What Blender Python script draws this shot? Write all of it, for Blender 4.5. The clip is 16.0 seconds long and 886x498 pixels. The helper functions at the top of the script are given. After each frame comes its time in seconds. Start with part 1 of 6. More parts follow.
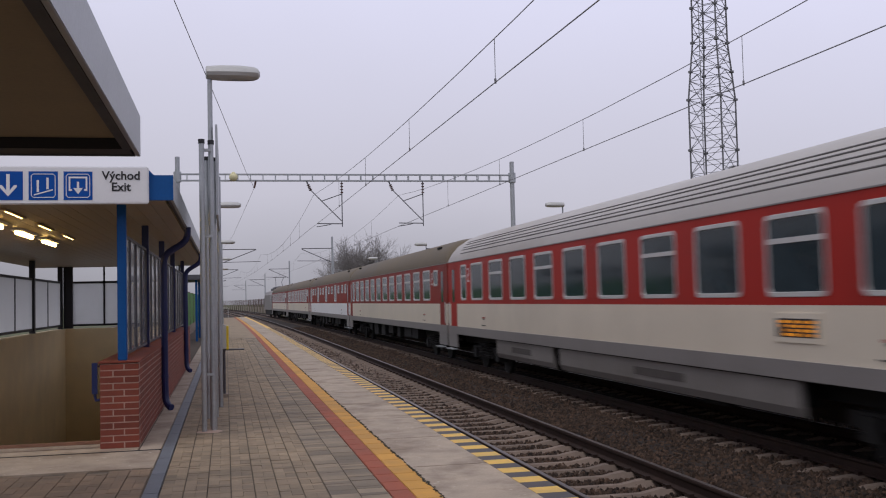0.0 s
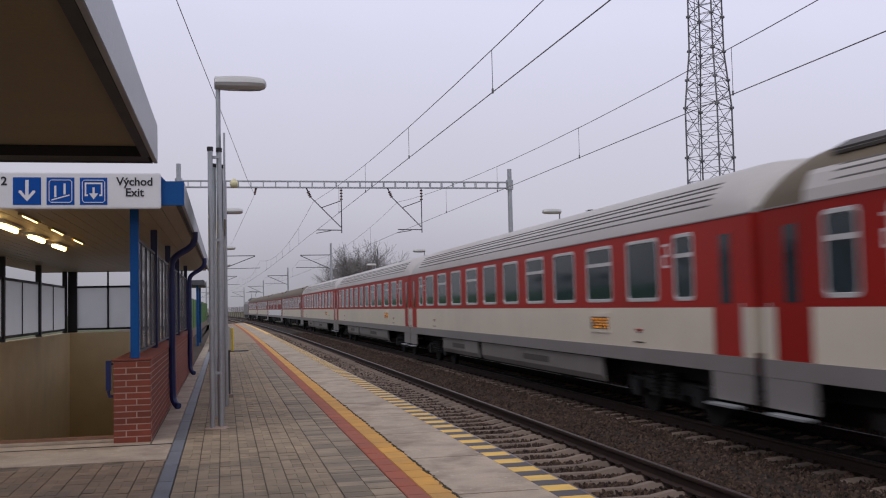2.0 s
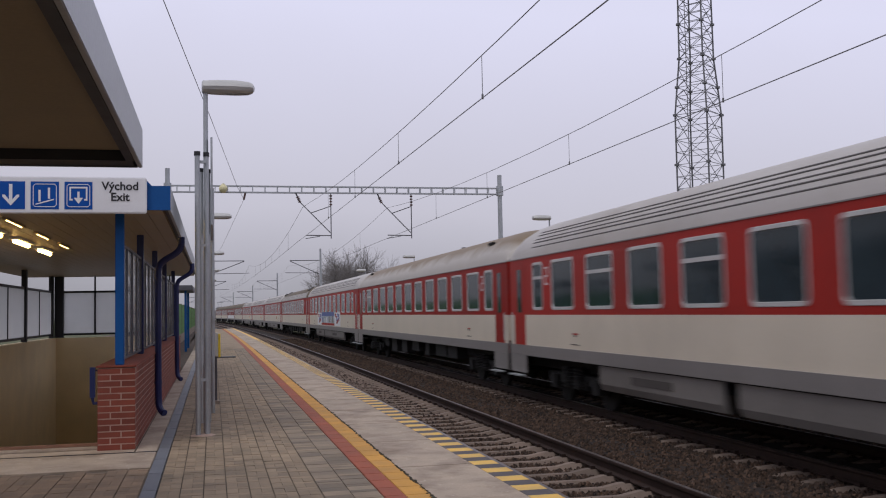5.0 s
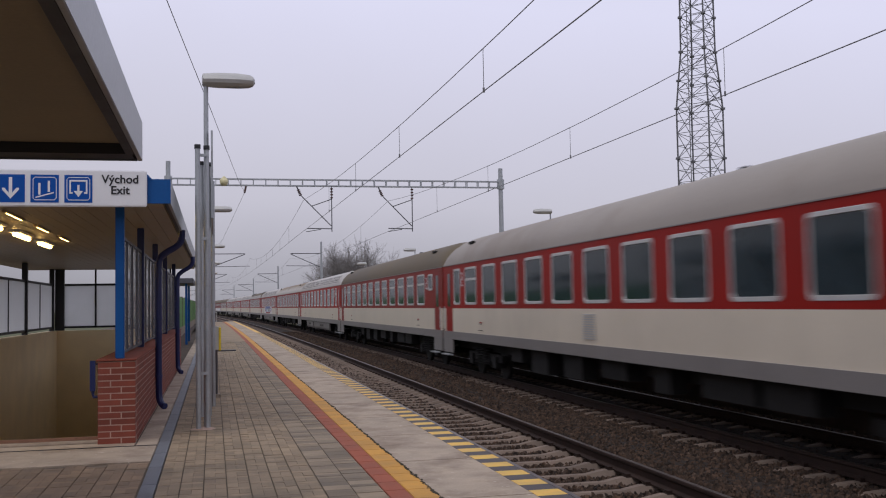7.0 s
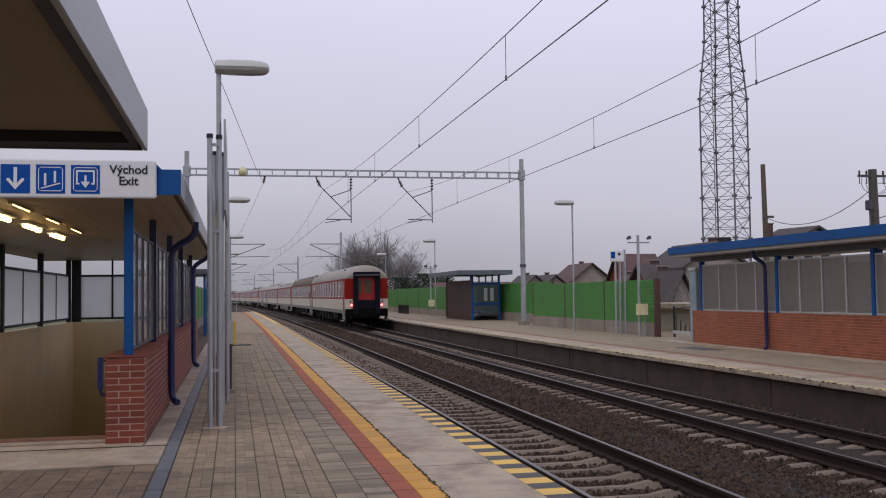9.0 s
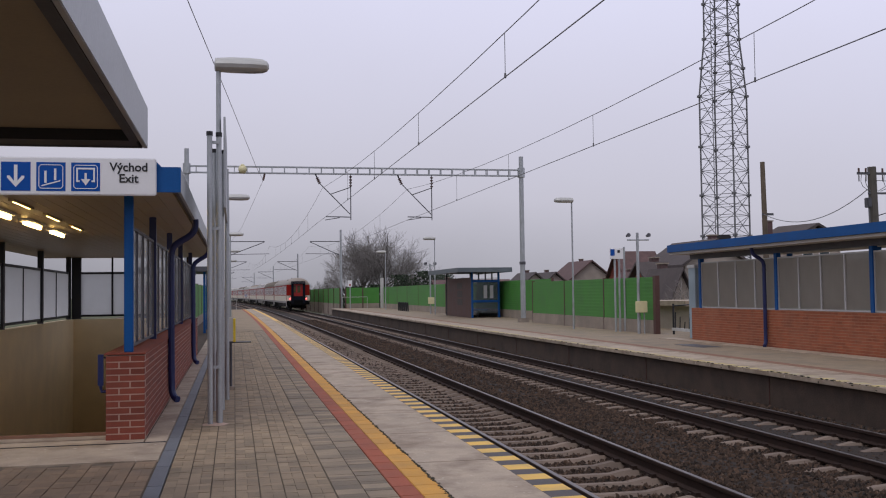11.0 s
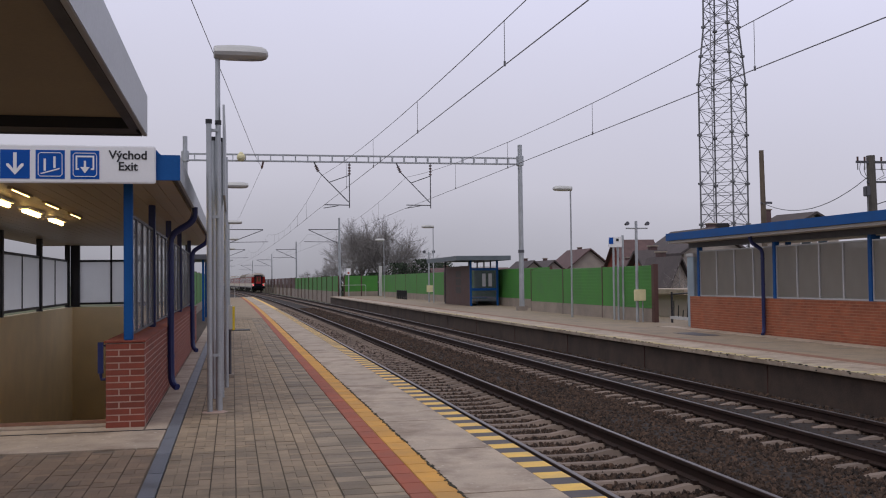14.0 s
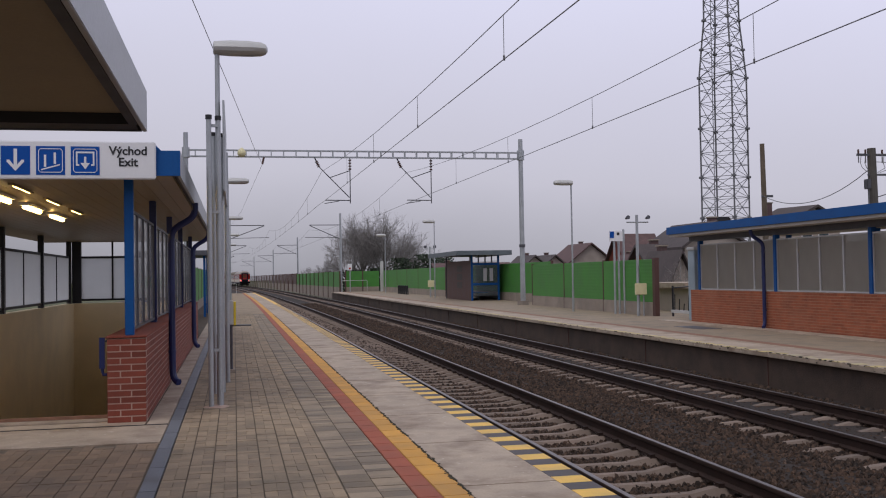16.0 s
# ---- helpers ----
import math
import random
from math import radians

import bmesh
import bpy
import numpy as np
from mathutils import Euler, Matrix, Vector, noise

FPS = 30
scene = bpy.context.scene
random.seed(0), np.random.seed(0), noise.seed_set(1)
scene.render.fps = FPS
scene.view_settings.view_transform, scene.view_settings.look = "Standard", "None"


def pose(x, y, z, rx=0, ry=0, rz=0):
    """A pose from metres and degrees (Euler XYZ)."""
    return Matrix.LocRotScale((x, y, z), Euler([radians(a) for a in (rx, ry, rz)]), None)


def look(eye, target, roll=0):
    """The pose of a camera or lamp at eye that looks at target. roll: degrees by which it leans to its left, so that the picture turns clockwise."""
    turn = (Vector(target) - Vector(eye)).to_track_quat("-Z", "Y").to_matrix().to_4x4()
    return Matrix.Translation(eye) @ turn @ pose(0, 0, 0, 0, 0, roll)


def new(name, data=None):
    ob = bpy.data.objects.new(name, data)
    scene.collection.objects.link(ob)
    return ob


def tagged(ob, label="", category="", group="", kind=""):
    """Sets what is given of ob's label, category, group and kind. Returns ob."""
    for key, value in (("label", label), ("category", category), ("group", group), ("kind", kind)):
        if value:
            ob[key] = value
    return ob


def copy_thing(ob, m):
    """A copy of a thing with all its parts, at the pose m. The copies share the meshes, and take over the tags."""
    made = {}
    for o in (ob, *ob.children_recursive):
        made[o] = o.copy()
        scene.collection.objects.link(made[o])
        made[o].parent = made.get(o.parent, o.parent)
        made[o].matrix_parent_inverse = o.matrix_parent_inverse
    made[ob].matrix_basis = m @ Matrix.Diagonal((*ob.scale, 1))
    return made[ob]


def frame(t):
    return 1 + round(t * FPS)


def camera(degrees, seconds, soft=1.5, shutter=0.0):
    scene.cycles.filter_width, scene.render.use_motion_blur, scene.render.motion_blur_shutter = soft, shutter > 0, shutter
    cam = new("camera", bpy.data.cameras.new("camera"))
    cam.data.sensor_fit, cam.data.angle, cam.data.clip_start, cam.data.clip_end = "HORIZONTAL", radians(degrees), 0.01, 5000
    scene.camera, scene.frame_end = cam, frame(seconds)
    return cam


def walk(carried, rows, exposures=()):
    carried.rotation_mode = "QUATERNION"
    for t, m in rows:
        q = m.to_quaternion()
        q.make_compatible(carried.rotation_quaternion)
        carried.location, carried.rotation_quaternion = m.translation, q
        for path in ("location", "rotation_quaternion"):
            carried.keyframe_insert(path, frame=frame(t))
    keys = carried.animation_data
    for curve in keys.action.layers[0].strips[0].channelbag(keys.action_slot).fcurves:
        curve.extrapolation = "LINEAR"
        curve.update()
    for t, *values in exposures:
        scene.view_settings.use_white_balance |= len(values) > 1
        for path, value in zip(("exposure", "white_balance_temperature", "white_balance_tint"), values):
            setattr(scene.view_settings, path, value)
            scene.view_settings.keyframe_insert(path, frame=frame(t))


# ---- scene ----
cam = camera(47.9, 16.0, soft=1.1, shutter=0.3)


def aim(x, y, z, yaw, pitch, roll):
    """Camera at x, y, z that looks yaw degrees to the right of the track and pitch degrees up."""
    a, b = radians(yaw), radians(pitch)
    way = (math.sin(a) * math.cos(b), math.cos(a) * math.cos(b), math.sin(b))
    return look((x, y, z), (x + way[0] * 10, y + way[1] * 10, z + way[2] * 10), -roll)


# seconds, x, y, z, yaw, pitch, roll
PATH = [
    (0.0, -0.018, -0.011, 1.617, 12.33, 2.79, 1.36),
    (0.5, -0.009, 0.039, 1.623, 11.88, 2.81, 1.18),
    (1.0, -0.058, -0.172, 1.591, 12.06, 2.97, 1.25),
    (1.5, -0.109, -0.399, 1.564, 12.29, 3.15, 1.23),
    (2.0, -0.141, -0.514, 1.545, 12.45, 3.20, 1.29),
    (2.5, -0.111, -0.462, 1.556, 12.34, 3.17, 1.15),
    (3.0, -0.092, -0.368, 1.574, 12.35, 3.16, 1.02),
    (3.5, -0.067, -0.241, 1.585, 12.40, 3.30, 0.88),
    (4.0, -0.080, -0.315, 1.573, 12.69, 3.55, 0.96),
    (6.5, -0.117, -0.458, 1.552, 13.13, 3.38, 1.13),
    (7.0, -0.100, -0.399, 1.567, 12.98, 3.13, 1.01),
    (7.5, -0.064, -0.239, 1.589, 12.62, 2.86, 0.96),
    (8.0, -0.016, 0.018, 1.630, 12.09, 2.61, 0.80),
    (8.5, 0.001, 0.063, 1.630, 11.88, 2.61, 0.78),
    (9.0, 0.002, 0.070, 1.632, 11.83, 2.61, 0.74),
    (11.5, 0.002, 0.024, 1.626, 11.85, 2.37, 0.74),
    (12.0, -0.006, 0.020, 1.621, 11.89, 2.25, 0.74),
    (12.5, -0.007, 0.018, 1.621, 11.91, 2.12, 0.71),
    (13.0, -0.007, 0.002, 1.628, 11.91, 2.00, 0.68),
    (13.5, -0.010, 0.021, 1.624, 11.92, 1.91, 0.70),
    (14.0, -0.011, 0.028, 1.631, 11.92, 1.78, 0.68),
    (14.5, -0.001, -0.004, 1.621, 11.89, 1.69, 0.76),
    (15.0, -0.001, -0.013, 1.621, 11.87, 1.60, 0.78),
    (15.5, 0.003, -0.011, 1.618, 11.85, 1.54, 0.88),
    (16.0, 0.000, -0.000, 1.618, 11.84, 1.50, 0.95),
]
walk(cam, [(t, aim(*p)) for t, *p in PATH])

# ---- light: an even, foggy winter sky ----
world = bpy.data.worlds.new("overcast_sky")
scene.world = world
world.use_nodes = True
wn, wl = world.node_tree.nodes, world.node_tree.links
sky = wn.new("ShaderNodeTexSky")
sky.sky_type = "NISHITA"
sky.sun_disc = False
sky.sun_elevation, sky.sun_rotation = radians(61), radians(217.6)
sky.dust_density, sky.air_density = 4.0, 1.2
dull = wn.new("ShaderNodeMixRGB")
dull.inputs[0].default_value = 0.93
dull.inputs[2].default_value = (5.88, 5.86, 6.85, 1)
wl.new(sky.outputs[0], dull.inputs[1])
wl.new(dull.outputs[0], wn["Background"].inputs[0])
wn["Background"].inputs[1].default_value = 0.1
sun_data = bpy.data.lights.new("sun", "SUN")
sun_data.energy, sun_data.angle, sun_data.color = 0.8, radians(30), (1.0, 0.97, 0.93)
sun = new("sun", sun_data)
sun.matrix_world = look((0, 0, 30), (10, 13, 0))
scene.view_settings.exposure = 0.0

# ---- materials ----
def material(name, color, rough=0.6, metal=0.0, vary=0.25, scale=3.0, fine=60.0, bump=0.15, dirt=None, dirt_amount=0.0, object_random=0.0, spec=0.5, coat=0.0, world_space=False, specks=None):
    """A painted, mineral or metal surface: colour that varies at two scales, fine relief, and optional dirt."""
    m = bpy.data.materials.new(name)
    m.use_nodes = True
    n, l = m.node_tree.nodes, m.node_tree.links
    bsdf = n["Principled BSDF"]
    bsdf.inputs["Metallic"].default_value = metal
    bsdf.inputs["Specular IOR Level"].default_value = spec
    bsdf.inputs["Coat Weight"].default_value = coat
    co = n.new("ShaderNodeTexCoord")
    big, small = n.new("ShaderNodeTexNoise"), n.new("ShaderNodeTexNoise")
    big.inputs["Scale"].default_value, small.inputs["Scale"].default_value = scale, fine
    big.inputs["Detail"].default_value, small.inputs["Detail"].default_value = 5, 3
    place = n.new("ShaderNodeNewGeometry").outputs["Position"] if world_space else co.outputs["Object"]
    l.new(place, big.inputs["Vector"])
    l.new(place, small.inputs["Vector"])
    mix = n.new("ShaderNodeMath")
    mix.operation = "MULTIPLY_ADD"
    mix.inputs[1].default_value = 0.45
    l.new(small.outputs[0], mix.inputs[0])
    l.new(big.outputs[0], mix.inputs[2])
    ramp = n.new("ShaderNodeValToRGB")
    ramp.color_ramp.elements[0].position, ramp.color_ramp.elements[1].position = 0.45, 1.0
    ramp.color_ramp.elements[0].color = (*[c * (1 - vary) for c in color], 1)
    ramp.color_ramp.elements[1].color = (*[min(1, c * (1 + vary)) for c in color], 1)
    l.new(mix.outputs[0], ramp.inputs[0])
    out = ramp.outputs[0]
    if object_random:
        info = n.new("ShaderNodeObjectInfo")
        geo = n.new("ShaderNodeNewGeometry")
        add = n.new("ShaderNodeMath")
        add.operation = "ADD"
        l.new(info.outputs["Random"], add.inputs[0])
        l.new(geo.outputs["Random Per Island"], add.inputs[1])
        frac = n.new("ShaderNodeMath")
        frac.operation = "FRACT"
        l.new(add.outputs[0], frac.inputs[0])
        rng = n.new("ShaderNodeMapRange")
        rng.inputs["To Min"].default_value, rng.inputs["To Max"].default_value = 1 - object_random, 1 + object_random
        l.new(frac.outputs[0], rng.inputs["Value"])
        mul = n.new("ShaderNodeVectorMath")
        mul.operation = "SCALE"
        l.new(out, mul.inputs[0])
        l.new(rng.outputs[0], mul.inputs["Scale"])
        out = mul.outputs[0]
    if dirt:
        stain = n.new("ShaderNodeTexNoise")
        stain.inputs["Scale"].default_value, stain.inputs["Detail"].default_value = scale * 0.37, 8
        stain.inputs["Roughness"].default_value = 0.65
        l.new(place, stain.inputs["Vector"])
        sr = n.new("ShaderNodeValToRGB")
        sr.color_ramp.elements[0].position, sr.color_ramp.elements[1].position = 0.48, 0.72
        sr.color_ramp.elements[1].color = (dirt_amount,) * 3 + (1,)
        l.new(stain.outputs[0], sr.inputs[0])
        dm = n.new("ShaderNodeMixRGB")
        dm.inputs[2].default_value = (*dirt, 1)
        l.new(sr.outputs[0], dm.inputs[0])
        l.new(out, dm.inputs[1])
        out = dm.outputs[0]
    if specks:
        dots = n.new("ShaderNodeTexNoise")
        dots.inputs["Scale"].default_value, dots.inputs["Detail"].default_value = 11, 4
        l.new(place, dots.inputs["Vector"])
        dr = n.new("ShaderNodeValToRGB")
        dr.color_ramp.elements[0].position, dr.color_ramp.elements[1].position = 0.66, 0.71
        l.new(dots.outputs[0], dr.inputs[0])
        sm = n.new("ShaderNodeMixRGB")
        sm.inputs[2].default_value = (*specks, 1)
        l.new(dr.outputs[0], sm.inputs[0])
        l.new(out, sm.inputs[1])
        out = sm.outputs[0]
    l.new(out, bsdf.inputs["Base Color"])
    rr = n.new("ShaderNodeMapRange")
    rr.inputs["To Min"].default_value, rr.inputs["To Max"].default_value = max(0.02, rough - 0.12), min(1, rough + 0.12)
    l.new(big.outputs[0], rr.inputs["Value"])
    l.new(rr.outputs[0], bsdf.inputs["Roughness"])
    if bump:
        bm = n.new("ShaderNodeBump")
        bm.inputs["Strength"].default_value, bm.inputs["Distance"].default_value = bump, 0.01
        l.new(small.outputs[0], bm.inputs["Height"])
        l.new(bm.outputs[0], bsdf.inputs["Normal"])
    return m


def glowing(name, color, strength):
    m = bpy.data.materials.new(name)
    m.use_nodes = True
    b = m.node_tree.nodes["Principled BSDF"]
    b.inputs["Base Color"].default_value = (*color, 1)
    b.inputs["Emission Color"].default_value = (*color, 1)
    b.inputs["Emission Strength"].default_value = strength
    return m


def clear(name, color, rough=0.05, opacity=0.3):
    """A pane: part of the light passes straight through, the rest meets a glossy tinted surface."""
    m = bpy.data.materials.new(name)
    m.use_nodes = True
    n, l = m.node_tree.nodes, m.node_tree.links
    b = n["Principled BSDF"]
    noise_tex = n.new("ShaderNodeTexNoise")
    noise_tex.inputs["Scale"].default_value, noise_tex.inputs["Detail"].default_value = 2.5, 6
    rng = n.new("ShaderNodeMapRange")
    rng.inputs["To Min"].default_value, rng.inputs["To Max"].default_value = opacity * 0.8, min(1, opacity * 1.2)
    l.new(noise_tex.outputs[0], rng.inputs["Value"])
    b.inputs["Base Color"].default_value = (*color, 1)
    b.inputs["Roughness"].default_value = rough
    l.new(rng.outputs[0], b.inputs["Alpha"])
    return m


def milky(name, color, opacity):
    """Frosted glass that scatters the daylight passing through it."""
    m = bpy.data.materials.new(name)
    m.use_nodes = True
    n, l = m.node_tree.nodes, m.node_tree.links
    b = n["Principled BSDF"]
    b.inputs["Base Color"].default_value = (*color, 1)
    b.inputs["Roughness"].default_value = 0.35
    tr, straight, first, second = n.new("ShaderNodeBsdfTranslucent"), n.new("ShaderNodeBsdfTransparent"), n.new("ShaderNodeMixShader"), n.new("ShaderNodeMixShader")
    tr.inputs[0].default_value = (*color, 1)
    first.inputs[0].default_value = 0.8
    grime = n.new("ShaderNodeTexNoise")
    grime.inputs["Scale"].default_value, grime.inputs["Detail"].default_value = 1.5, 6
    rng_node = n.new("ShaderNodeMapRange")
    rng_node.inputs["To Min"].default_value, rng_node.inputs["To Max"].default_value = opacity - 0.12, min(1.0, opacity + 0.12)
    l.new(grime.outputs[0], rng_node.inputs["Value"])
    l.new(b.outputs[0], first.inputs[1])
    l.new(tr.outputs[0], first.inputs[2])
    l.new(rng_node.outputs[0], second.inputs[0])
    l.new(straight.outputs[0], second.inputs[1])
    l.new(first.outputs[0], second.inputs[2])
    l.new(second.outputs[0], n["Material Output"].inputs[0])
    return m


def sooted_roof(name):
    """Pale grey sheet metal with brown soot that has run down from the top of the roof."""
    m = material(name, (0.47, 0.44, 0.41), 0.6, vary=0.1, scale=0.5, fine=15, bump=0.03)
    n, l = m.node_tree.nodes, m.node_tree.links
    b = n["Principled BSDF"]
    paint = b.inputs["Base Color"].links[0].from_socket
    co, cut, blot = n.new("ShaderNodeTexCoord"), n.new("ShaderNodeSeparateXYZ"), n.new("ShaderNodeTexNoise")
    blot.inputs["Scale"].default_value, blot.inputs["Detail"].default_value = 1.1, 6
    l.new(co.outputs["Object"], cut.inputs[0])
    l.new(co.outputs["Object"], blot.inputs["Vector"])
    add = n.new("ShaderNodeMath")
    add.operation = "MULTIPLY_ADD"
    add.inputs[1].default_value = 0.5
    l.new(blot.outputs[0], add.inputs[0])
    l.new(cut.outputs[2], add.inputs[2])
    rng_node = n.new("ShaderNodeMapRange")
    rng_node.inputs["From Min"].default_value, rng_node.inputs["From Max"].default_value = 3.82, 4.12
    l.new(add.outputs[0], rng_node.inputs["Value"])
    mix = n.new("ShaderNodeMixRGB")
    mix.inputs[2].default_value = (0.215, 0.16, 0.105, 1)
    l.new(rng_node.outputs[0], mix.inputs[0])
    l.new(paint, mix.inputs[1])
    l.new(mix.outputs[0], b.inputs["Base Color"])
    return m


